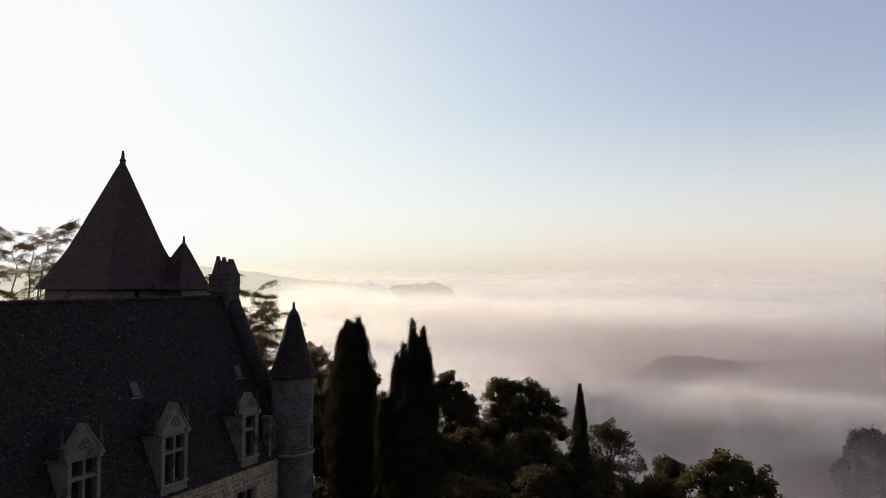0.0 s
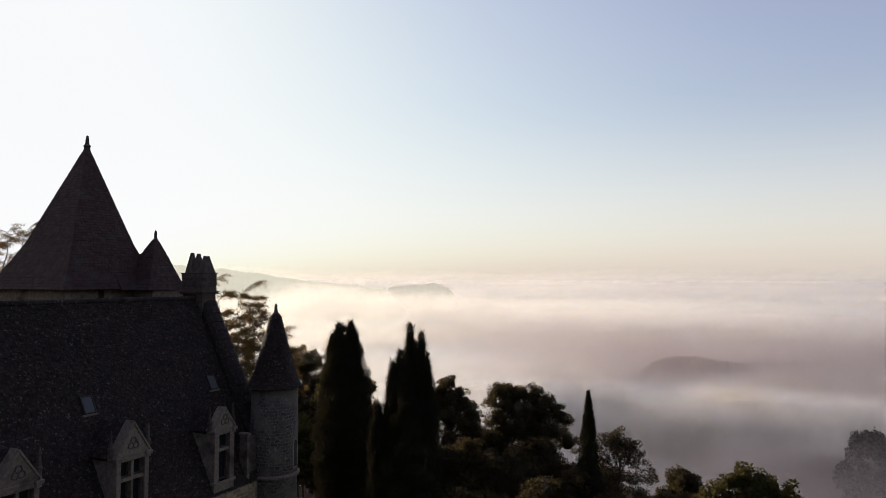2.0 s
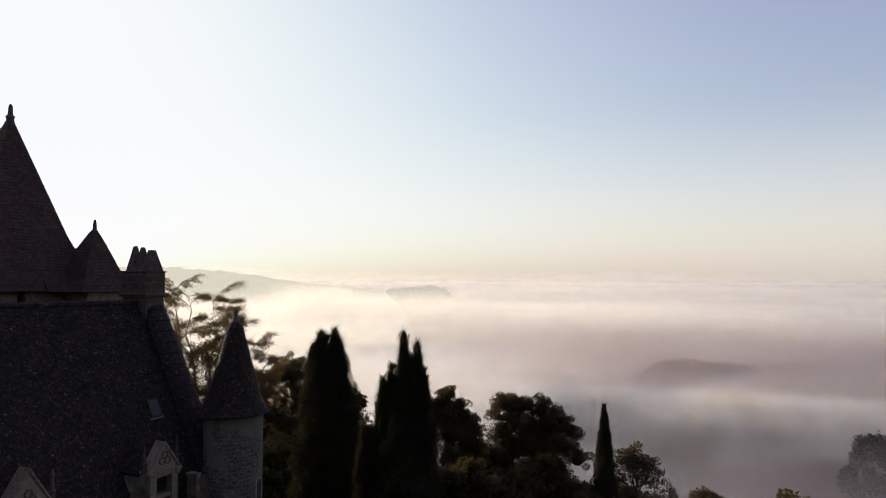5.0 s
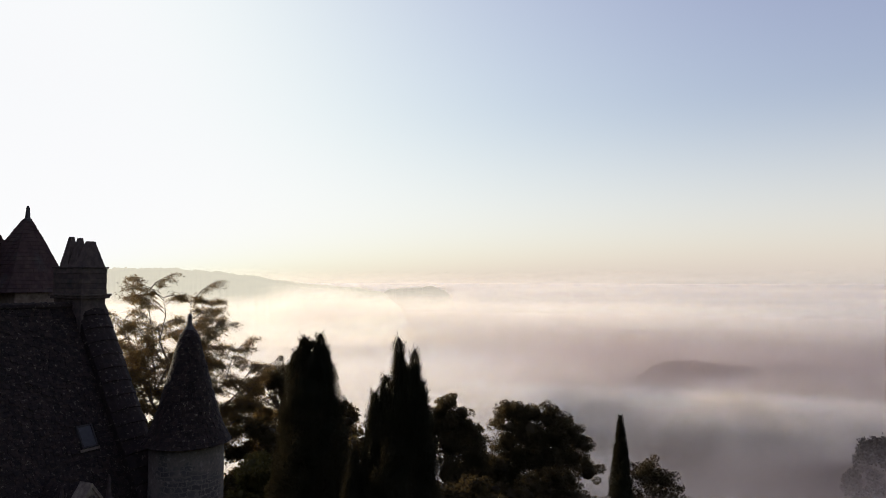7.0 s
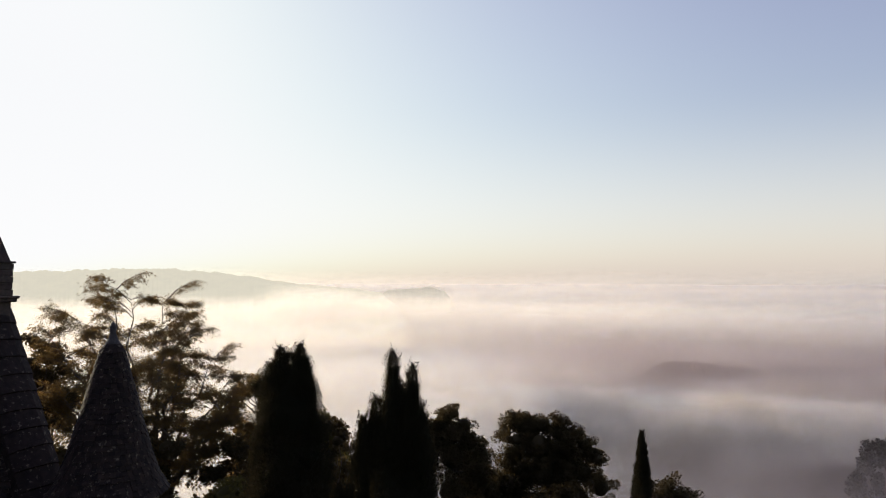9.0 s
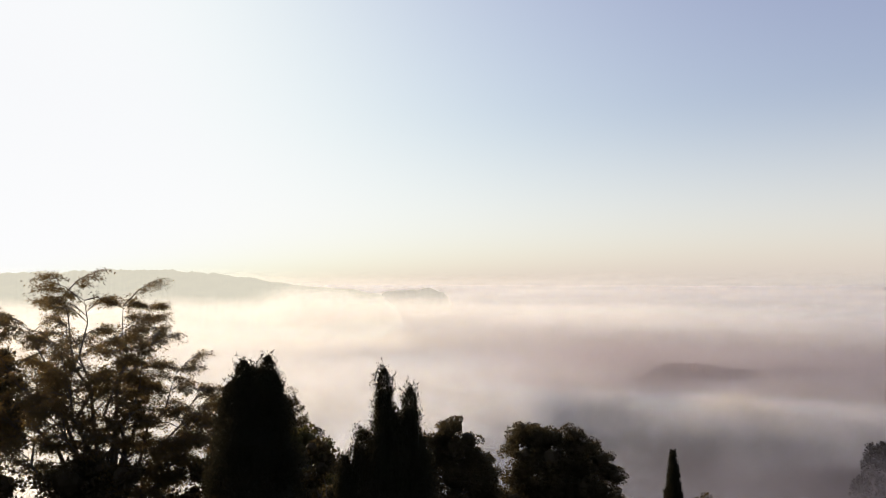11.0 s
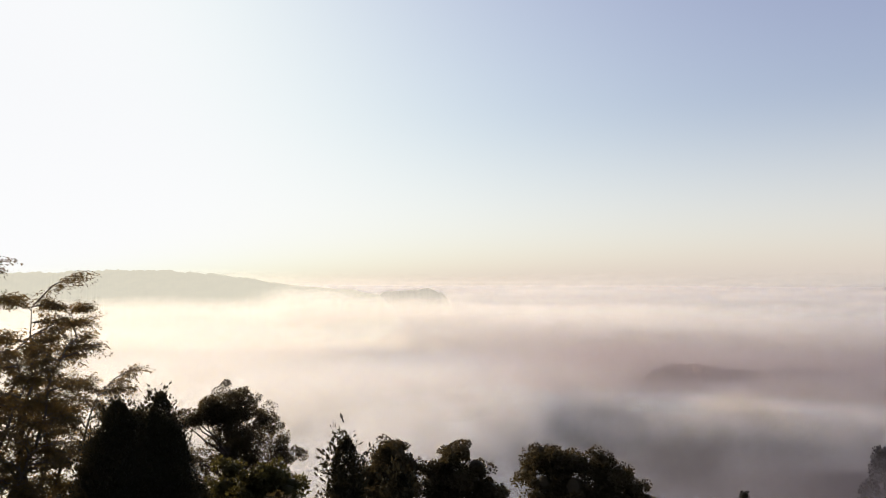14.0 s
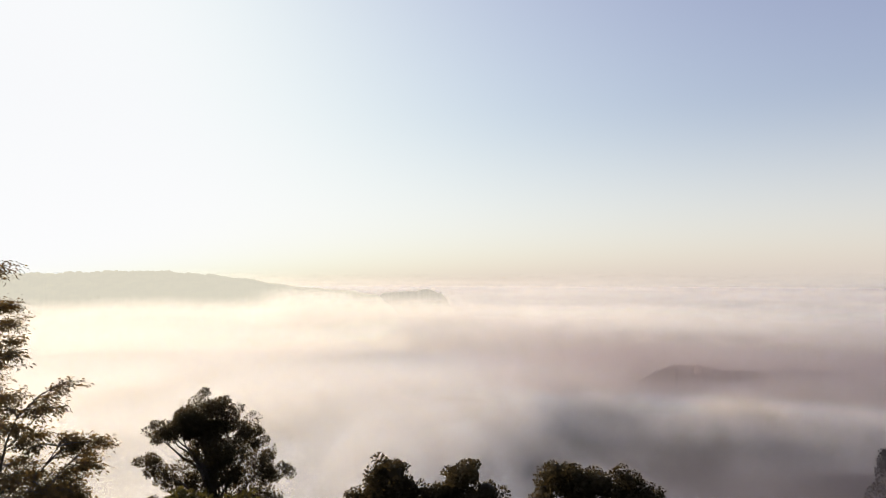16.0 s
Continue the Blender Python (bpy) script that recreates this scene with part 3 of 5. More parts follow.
def dormer(x, half, bays, tip):
    """A stone dormer flush with the front; half: half its width; bays: lights across the window."""
    z0, z1 = 19.9, 22.85
    w = 0.58 if bays == 2 else 0.36
    wz0, wz1 = 20.4, 22.6
    h = half - 0.12
    front = boxes((x - h, x - w, -0.14, 0.32, z0, z1), (x + w, x + h, -0.14, 0.32, z0, z1), (x - w, x + w, -0.14, 0.32, z0, wz0), (x - w, x + w, -0.14, 0.32, wz1, z1), bevel=0.012)
    body = part("dormer", front, STONE, castle, "carved limestone dormer with a pointed gable")
    bm = prism(bmesh.new(), [(x - h, z1), (x + h, z1), (x, tip)], "y", -0.12, 0.3)
    part("gable", bm, STONE, body)
    for s in (-1, 1):
        a, b = sorted((x + s * (half + 0.0), x + s * h * 0.74))
        bm = boxes((a, b, -0.24, 0.3, z1 - 0.15, z1), bevel=0.02)
        a, b = sorted((x + s * (half - 0.05), x + s * h * 0.8))
        part("kneeler", box(bm, a, b, -0.19, 0.28, z1 - 0.28, z1 - 0.152, bevel=0.02), STONE, body)
    part("sill", boxes((x - h - 0.05, x + h + 0.05, -0.24, 0.1, wz0 - 0.14, wz0), bevel=0.02), STONE, body)
    tr_z = wz0 + 1.45
    cross = [(x - w, x + w, -0.08, 0.1, tr_z - 0.07, tr_z + 0.07)]
    if bays == 2:
        cross += [(x - 0.06, x + 0.06, -0.1, 0.12, wz0, tr_z - 0.07), (x - 0.06, x + 0.06, -0.1, 0.12, tr_z + 0.07, wz1)]
    part("mullion", boxes(*cross, bevel=0.01), STONE, body)
    # timber frames and panes behind the stone cross
    spans = [(x - w, x - 0.06), (x + 0.06, x + w)] if bays == 2 else [(x - w, x + w)]
    for a, b in spans:
        for lo, hi in ((wz0, tr_z - 0.07), (tr_z + 0.07, wz1)):
            fr = part("window_frame", boxes((a, a + 0.06, 0.12, 0.18, lo, hi), (b - 0.06, b, 0.12, 0.18, lo, hi), (a + 0.06, b - 0.06, 0.12, 0.18, lo, lo + 0.06), (a + 0.06, b - 0.06, 0.12, 0.18, hi - 0.06, hi)), WOOD, body)
            part("pane", boxes((a + 0.06, b - 0.06, 0.145, 0.155, lo + 0.06, hi - 0.06)), GLASS, body)
    # trefoil carved in the gable: three rings and a surround
    bm = bmesh.new()
    for dx, dz in ((0, 0.13), (-0.12, -0.07), (0.12, -0.07)):
        ring = tube([(x + dx + 0.125 * math.cos(k * math.pi / 8), -0.125, z1 + 0.42 + dz + 0.125 * math.sin(k * math.pi / 8)) for k in range(17)], [0.03] * 17, 6)
        vs = [bm.verts.new(v) for v in ring[0]]
        for f in ring[1]:
            bm.faces.new([vs[i] for i in f])
    part("trefoil", bm, BRICK, body, "carved trefoil in dark stone")
    # raking copings
    bm = bmesh.new()
    for s in (-1, 1):
        prism(bm, [(x + s * (h + 0.02), z1 + 0.002), (x + s * (h + 0.1), z1 + 0.002), (x + s * 0.002, tip + 0.11), (x + s * 0.002, tip - 0.03)], "y", -0.17, 0.36)
    part("raking_coping", bm, STONE, body)
    # cheeks and roof run back until they meet the slope
    back = (tip - EAVE) / RISE + 0.1
    for s in (-1, 1):
        yb = (z1 - EAVE) / RISE
        bm = prism(bmesh.new(), [(0.32, z0 + 0.1), (0.32, z1 - 0.02), (yb, z1 - 0.02)], "x", x + s * (h - 0.18), x + s * (h - 0.02))
        part("cheek", bm, STONE, body)
    bm = bmesh.new()
    for s in (-1, 1):
        prism(bm, [(x, tip - 0.05), (x + s * (h + 0.1), z1 - 0.06), (x + s * (h + 0.1), z1 - 0.16), (x, tip - 0.17)], "y", 0.34, back)
    part("dormer_roof", bm, TILE, body, "small tiled dormer roof")
    tiles = []
    slope = Vector((h + 0.1, 0, -(tip - z1 + 0.0)))
    for s in (-1, 1):
        for c in range(9):
            f0, f1 = 1.02 - c / 9, 1.02 - (c + 1.25) / 9
            y = 0.37
            while y < back - 0.05:
                y2 = y + random.uniform(0.17, 0.23)
                p = [Vector((x + s * f * (h + 0.1), yy, tip - 0.045 - f * (tip - z1))) for f, yy in ((f0, y), (f0, y2 - 0.01), (max(f1, 0), y2 - 0.01), (max(f1, 0), y))]
                tiles.append(slab_tile(*p, (s * 0.75, 0, 0.65), 0.025))
                y = y2
    joined("roof_tile", tiles, TILE, body)
    # side pinnacles
    for s in (-1, 1):
        bm = lathe(bmesh.new(), [(0.10, z1), (0.10, z1 + 0.3), (0.13, z1 + 0.32), (0.13, z1 + 0.38), (0.085, z1 + 0.42), (0.05, z1 + 0.8), (0.07, z1 + 0.86), (0.02, z1 + 1.1)], (x + s * (half + 0.0), 0.1), 8)
        part("pinnacle", bm, BRICK, body, "slender weathered stone pinnacle")
    return body


def skylight(x, y):
    up = Vector((0, 1, RISE)).normalized()
    out = Vector((0, -RISE, 1)).normalized()
    m = Matrix.Translation((x, y, roof_z(y))) @ Matrix(((1, up.x, out.x), (0, up.y, out.y), (0, up.z, out.z))).to_4x4()
    bm = boxes((-0.29, -0.23, -0.4, 0.4, 0, 0.12), (0.23, 0.29, -0.4, 0.4, 0, 0.12), (-0.23, 0.23, 0.34, 0.4, 0, 0.12), (-0.23, 0.23, -0.4, -0.34, 0, 0.12), bevel=0.006)
    bm.transform(m)
    fr = part("skylight", bm, ZINC, castle, "small metal-framed roof light")
    bm = boxes((-0.36, 0.36, -0.5, -0.402, 0.02, 0.07), bevel=0.006)
    bm.transform(m)
    part("apron", bm, STONE, fr, "pale flashing strip")
    bm = boxes((-0.23, 0.23, -0.34, 0.34, 0.08, 0.095))
    bm.transform(m)
    part("pane", bm, ROOF_GLASS, fr)


def chimney():
    x0, x1, y0, y1 = -1.0, 0.08, 4.15, 5.75
    cx, cy = (x0 + x1) / 2, (y0 + y1) / 2
    shaft = part("chimney", boxes((x0 + 0.05, x1 - 0.02, y0 + 0.06, y1 - 0.06, 26.0, 29.28)), BRICK, castle, "tall stone chimney with three tapered flues")
    part("corbel", boxes((x0 - 0.05, x1 + 0.1, y0 - 0.06, y1 + 0.06, 29.28, 29.38), (x0 - 0.1, x1 + 0.15, y0 - 0.1, y1 + 0.1, 29.38, 29.46), bevel=0.02), BRICK, shaft)
    part("core", boxes((x0 + 0.04, x1 - 0.04, y0 + 0.04, y1 - 0.04, 29.3, 30.45)), BRICK, shaft)
    for i in range(5):
        g = 0.012 * (i % 2)
        part("stone_course", boxes((x0 + g, x1 - g, y0 + g, y1 - g, 29.46 + 0.19 * i, 29.455 + 0.19 * (i + 1)), bevel=0.012), BRICK, shaft)
    part("shoulder", boxes((x0 - 0.04, x1 + 0.04, y0 - 0.04, y1 + 0.04, 30.41, 30.47), bevel=0.015), BRICK, shaft)
    for yy, top, bx, by, tx, ty in ((4.44, 31.42, 0.44, 0.28, 0.12, 0.1), (5.02, 31.56, 0.3, 0.25, 0.07, 0.06), (5.5, 31.62, 0.3, 0.24, 0.07, 0.06)):
        bm = bmesh.new()
        lo = [bm.verts.new((cx + a * bx, yy + b * by, 30.47)) for a, b in ((-1, -1), (1, -1), (1, 1), (-1, 1))]
        hi = [bm.verts.new((cx + a * tx, yy + b * ty, top)) for a, b in ((-1, -1), (1, -1), (1, 1), (-1, 1))]
        bm.faces.new(lo[::-1]), bm.faces.new(hi)
        for i in range(4):
            bm.faces.new((lo[i], lo[(i + 1) % 4], hi[(i + 1) % 4], hi[i]))
        part("flue", bm, BRICK, shaft)


def ring_tiles(profile, centre, square, width, jitter, thick, course=0.16):
    """Tiles in courses round a spire whose outline is (radius, z) from the eave up. Yields (course, angle, tile)."""
    zs = [p[1] for p in profile]
    n = int((zs[-1] - zs[0]) / course)

    def radius(z):
        return float(np.interp(z, zs, [p[0] for p in profile]))
    for k in range(n):
        zb, zt = zs[0] + k * course, min(zs[0] + (k + 1.3) * course, zs[-1])
        rb, rt = radius(zb), radius(zt)
        if square:
            for face in range(4):
                ca, sa = math.cos(face * math.pi / 2), math.sin(face * math.pi / 2)
                m = max(2, round(2 * rb / width))
                cuts = [-1] + [-1 + 2 * (i + random.uniform(-0.2, 0.2) + 0.5 * (k % 2)) / m for i in range(1, m)] + [1]
                for a, b in zip(cuts, cuts[1:]):
                    dz = random.uniform(-jitter, jitter)
                    p = [Vector((centre[0] + r * ca - s * r * sa, centre[1] + r * sa + s * r * ca, z)) for r, s, z in ((rb, a, zb + dz), (rb, b - 0.006, zb + dz), (rt, b - 0.006, zt), (rt, a, zt))]
                    yield k, face, slab_tile(*p, (0.88 * ca, 0.88 * sa, 0.47), thick * random.uniform(0.7, 1.3))
        else:
            m = max(6, round(2 * math.pi * rb / width))
            off = random.random()
            for i in range(m):
                a, b = 2 * math.pi * (i + off) / m, 2 * math.pi * (i + off + 0.96) / m
                dz = random.uniform(-jitter, jitter)
                p = [Vector((centre[0] + r * math.cos(t), centre[1] + r * math.sin(t), z)) for r, t, z in ((rb, a, zb + dz), (rb, b, zb + dz), (rt, b, zt), (rt, a, zt))]
                c = (a + b) / 2
                yield k, c % (2 * math.pi), slab_tile(*p, (0.9 * math.cos(c), 0.9 * math.sin(c), 0.43), thick * random.uniform(0.6, 1.5))


def tower():
    c = (-2.18, 12.34)
    h = 3.05
    f = c[1] - h
    # the wall's top band is broken by narrow slits
    f += 0.35
    e = c[0] + h - 0.5
    wall = part("tower_wall", boxes((c[0] - h, e, f + 0.5, c[1] + h, BASE, 29.5), (c[0] - h, e, f, f + 0.5, BASE, 28.5),
                                    (c[0] - h, -3.25, f, f + 0.5, 28.5, 29.5), (-2.9, e, f, f + 0.5, 28.5, 29.5)), STONE, castle, "square limestone tower")
    part("slit", boxes((-3.25, -2.9, f + 0.42, f + 0.498, 28.5, 29.5)), OPENING_SHADE, wall, "dark panel standing in for the shade in the slit")
    part("tower_cornice", boxes((c[0] - h - 0.12, e + 0.12, f - 0.12, c[1] + h + 0.12, 29.5, 29.58), bevel=0.02), STONE, wall)
    prof = [(h + 0.42, 29.52), (h + 0.1, 30.1), (h - 0.35, 31.0), (h - 0.9, 32.15), (0.14, 37.75), (0.1, 37.85)]
    core = part("tower_roof", lathe(bmesh.new(), [(r - 0.04, z) for r, z in prof], c, square=True), TOWER_TILE, castle, "tall pyramid roof in courses of reddish brown tiles")
    tiles = joined("roof_tile", [t for _, _, t in ring_tiles(prof, c, True, 0.24, 0.012, 0.03)], TOWER_TILE, core)
    for ob in (core, tiles):      # two sides drawn in to fit the outline from the camera
        for v in ob.data.vertices:
            if v.co.x > c[0]:
                v.co.x = c[0] + 0.856 * (v.co.x - c[0])
            if v.co.y < c[1]:
                v.co.y = c[1] + 0.9 * (v.co.y - c[1])
    part("finial", lathe(bmesh.new(), [(0.2, 37.6), (0.17, 37.95), (0.21, 38.0), (0.19, 38.06), (0.12, 38.12), (0.09, 38.5), (0.06, 38.62), (0.02, 38.66)], c, 14), LEAD, core, "stone finial")


def stair_tower():
    c = (0.3, 9.31)
    h = 1.2
    wall = part("stair_tower_wall", boxes((c[0] - h, c[0] + h, c[1] - h, c[1] + h + 1.5, BASE, 29.46)), STONE, castle, "small square stair tower")
    prof = [(h + 0.42, 29.47), (h + 0.05, 30.05), (h - 0.28, 30.75), (0.55, 31.6), (0.12, 32.5), (0.08, 32.55)]
    core = part("stair_tower_roof", lathe(bmesh.new(), [(r - 0.03, z) for r, z in prof], c, square=True), TOWER_TILE, castle, "small pointed tiled roof")
    tiles = joined("roof_tile", [t for _, _, t in ring_tiles(prof, c, True, 0.22, 0.012, 0.025)], TOWER_TILE, core)
    for ob in (core, tiles):      # the two outer sides squeezed to fit the outline from the camera
        for v in ob.data.vertices:
            if v.co.x > c[0]:
                v.co.x = c[0] + 0.84 * (v.co.x - c[0])
            if v.co.y < c[1]:
                v.co.y = c[1] + 0.84 * (v.co.y - c[1])
    part("finial", lathe(bmesh.new(), [(0.15, 32.35), (0.17, 32.5), (0.1, 32.56), (0.07, 32.95), (0.05, 33.02), (0.01, 33.08)], c, 12), LEAD, core)
    bm = prism(bmesh.new(), [(c[0] - 1.5, 29.5), (c[0] + 1.2, 29.5), (c[0] - 0.1, 31.66)], "y", c[1] + 0.1, 12.6)
    part("link_roof", bm, TOWER_TILE, castle, "low tiled roof joining the two towers")
    bm = prism(bmesh.new(), [(9.0, 29.5), (12.0, 29.5), (10.6, 31.66)], "x", -2.2, 0.3)
    part("link_roof", bm, TOWER_TILE, castle)


def turret():
    wall = part("turret_wall", lathe(bmesh.new(), [(1.24, BASE), (1.24, 19.62), (1.24, 19.95), (1.23, 24.35)], (0, 0), 64), TURRET, castle, "round turret in stained old render", smooth=False)
    for p in wall.data.polygons:
        p.use_smooth = abs(p.normal.z) < 0.5
    part("string_course", lathe(bmesh.new(), [(1.22, 19.66), (1.31, 19.7), (1.36, 19.78), (1.36, 19.86), (1.27, 19.92), (1.22, 19.92)], (0, 0), 64), STONE, wall, "moulded stone band")
    part("eave_course", lathe(bmesh.new(), [(1.2, 24.3), (1.3, 24.34), (1.3, 24.42), (1.2, 24.44)], (0, 0), 64), STONE, wall)
    # a round-headed slit window in its own stone frame
    ang = math.atan2(-41.2, 8.0) - radians(63) + radians(62)
    m = Matrix.Rotation(ang, 4, "Z")
    outer = [(-0.26, 20.15), (0.26, 20.15), (0.26, 21.45)] + [(0.26 * math.cos(t), 21.45 + 0.26 * math.sin(t)) for t in (0.5, 1.0, 1.57, 2.1, 2.6)] + [(-0.26, 21.45)]
    bm = prism(bmesh.new(), outer, "x", 1.12, 1.27)
    bm.transform(m)
    fr = part("slit_window", bm, STONE, wall, "narrow round-headed window")
    inner = [(p * 0.62, 20.25 + (q - 20.15) * 0.9) for p, q in outer]
    bm = prism(bmesh.new(), inner, "x", 1.2, 1.275)
    bm.transform(m)
    # dark slab proud of the frame, coloured as the shade within
    part("opening", bm, OPENING_SHADE, fr)
    prof = [(1.46, 24.38), (1.24, 24.75), (1.02, 25.35), (0.84, 26.0), (0.3, 28.05), (0.14, 28.3)]
    core = part("turret_roof", lathe(bmesh.new(), [(r - 0.03, z) for r, z in prof], (0, 0), 40), TILE, castle, "conical roof of scale-like brown tiles")
    part("finial", lathe(bmesh.new(), [(0.2, 28.2), (0.17, 28.3), (0.12, 28.36), (0.08, 28.5), (0.08, 28.7), (0.05, 28.78), (0.01, 28.82)], (0, 0), 12), LEAD, core)
    for ob in (wall, core):
        ob.location = (0.054, -0.107, 0)
    return prof, core


walls = castle_walls()
roof = castle_roof()
castle_gable_coping()
for args in ((-13.75, 0.9, 2, 24.0), (-8.95, 0.92, 2, 24.1), (-3.66, 0.78, 1, 23.8)):
    dormer(*args)
skylight(-9.2, 2.45)
skylight(-1.95, 2.45)
chimney()
tower()
stair_tower()
turret_profile, turret_core = turret()


# ---- trees ----
def thing(name, x, y, label, category, group=""):
    ob = new(name)
    ob.location = (x, y, ground_z(x, y) - 0.15)
    return tagged(ob, label, category, group)


def leaves(rng, pos, way, length, width, droop=0.0):
    """Pointed leaf quads (n, 4, 3) at pos along way."""
    n = len(pos)
    way = way / np.maximum(np.linalg.norm(way, axis=1, keepdims=True), 1e-6)
    side = np.cross(way, rng.normal(size=(n, 3)))
    side /= np.maximum(np.linalg.norm(side, axis=1, keepdims=True), 1e-6)
    ln = (length * rng.uniform(0.6, 1.3, (n, 1)))
    wd = (width * rng.uniform(0.6, 1.3, (n, 1)))
    tip = pos + way * ln
    tip[:, 2] -= droop * ln[:, 0]
    mid = pos + way * ln * 0.5
    return np.stack([pos, mid + side * wd * 0.5, tip, mid - side * wd * 0.5], axis=1)


def ball(rng, n, shell=0.5):
    d = rng.normal(size=(n, 3))
    d /= np.linalg.norm(d, axis=1, keepdims=True)
    return d * (shell + (1 - shell) * rng.uniform(size=(n, 1)) ** 0.5)


def add_tube(name, pts, radii, parent, sides=7):
    v, f = tube(pts, radii, sides)
    return mesh_object(name, v, f, BARK, parent, smooth=True)


def bent(rng, a, b, wob, n=5):
    a, b = np.array(a, float), np.array(b, float)
    out = []
    for i in range(n):
        s = i / (n - 1)
        p = a + (b - a) * s
        if 0 < i < n - 1:
            p = p + rng.normal(size=3) * wob
        out.append(p)
    return out


def cypress(x, y, columns, seed, label, density=1.0, tuft=0.34, trunk_r=0.22, rag=1.0):
    """columns: (dx, dy, top height, radius, height of the widest part as a share of the top, bluntness of the tip)."""
    rng = np.random.default_rng(seed)
    root = thing("cypress", x, y, label, "tree", "cypresses")
    g = root.location.z
    height = max(c[2] for c in columns) - g
    add_tube("trunk", [(0, 0, -0.3), (0.03, 0, height * 0.3), (0, 0.03, height * 0.75)], [trunk_r, trunk_r * 0.8, 0.05], root)
    quads, core_v, core_f = [], [], []
    for ci, (dx, dy, top, r, wide, blunt) in enumerate(columns):
        h = top - g

        def radius(s, a):
            body = np.where(s < wide, 0.72 + 0.28 * (s / wide), np.clip((1 - s) / (1 - wide), 0, 1) ** blunt)
            lump = 1 + rag * (0.08 * np.sin(3 * a + 9 * s + ci) + 0.07 * np.sin(5 * a - 37 * s + 2 * ci) + 0.07 * np.sin(71 * s + 2 * a))
            return r * body * lump
        for lo, hi, size, thick in ((0.06, 0.82, tuft, 1.5 * density), (0.78, 1.0, tuft * 0.5, 5.5 * density)):
            n = int(1500 * thick * r * h / 3 * (hi - lo) * (0.2 / tuft) ** 1.7)
            s = rng.uniform(lo, hi, n)
            a = rng.uniform(0, 2 * math.pi, n)
            rr = radius(s, a) * rng.uniform(0.74, 1.14, n)
            pos = np.stack([dx + rr * np.cos(a), dy + rr * np.sin(a), s * h], axis=1)
            way = np.stack([np.cos(a) * 0.5, np.sin(a) * 0.5, np.full(n, 1.0)], axis=1) + rng.normal(size=(n, 3)) * 0.4
            tilt = rng.uniform(0.2, 1.0, (n, 1))
            way = way * np.concatenate([1.6 - tilt, 1.6 - tilt, tilt], axis=1)
            quads.append(leaves(rng, pos, way, size, size * 0.4))
        # loose sprigs that break the outline
        m = int(170 * rag * r * h / 3)
        s = rng.uniform(0.25, 1.0, m)
        a = rng.uniform(0, 2 * math.pi, m)
        rr = radius(s, a)
        tips = np.stack([dx + rr * np.cos(a), dy + rr * np.sin(a), s * h], axis=1)
        for j in range(9):      # a small plume of shoots
            p = tips + rng.normal(size=(m, 3)) * 0.03 + np.stack([np.cos(a), np.sin(a), np.full(m, 1.5)], axis=1) * (0.016 * j * rng.uniform(0.4, 1.5, (m, 1)))
            w = np.stack([np.cos(a) * 0.35, np.sin(a) * 0.35, np.full(m, 1.0)], axis=1) + rng.normal(size=(m, 3)) * 0.55
            quads.append(leaves(rng, p, w, tuft * 0.8, tuft * 0.34))
        # dense inner mass
        rows, cols, k0 = 26, 18, len(core_v)
        for i in range(rows):
            ss = 0.05 + 0.92 * i / (rows - 1)
            for j in range(cols):
                aa = 2 * math.pi * j / cols
                q = float(radius(np.array(ss), np.array(aa))) * (0.84 + 0.1 * noise.noise((3 * aa, 14 * ss, seed)))
                core_v.append((dx + q * math.cos(aa), dy + q * math.sin(aa), ss * h))
        for i in range(rows - 1):
            for j in range(cols):
                core_f.append((k0 + i * cols + j, k0 + i * cols + (j + 1) % cols, k0 + (i + 1) * cols + (j + 1) % cols, k0 + (i + 1) * cols + j))
    mesh_object("inner_foliage", core_v, core_f, CYPRESS, root)
    quads_object("crown", np.concatenate(quads), CYPRESS, root)
    return root


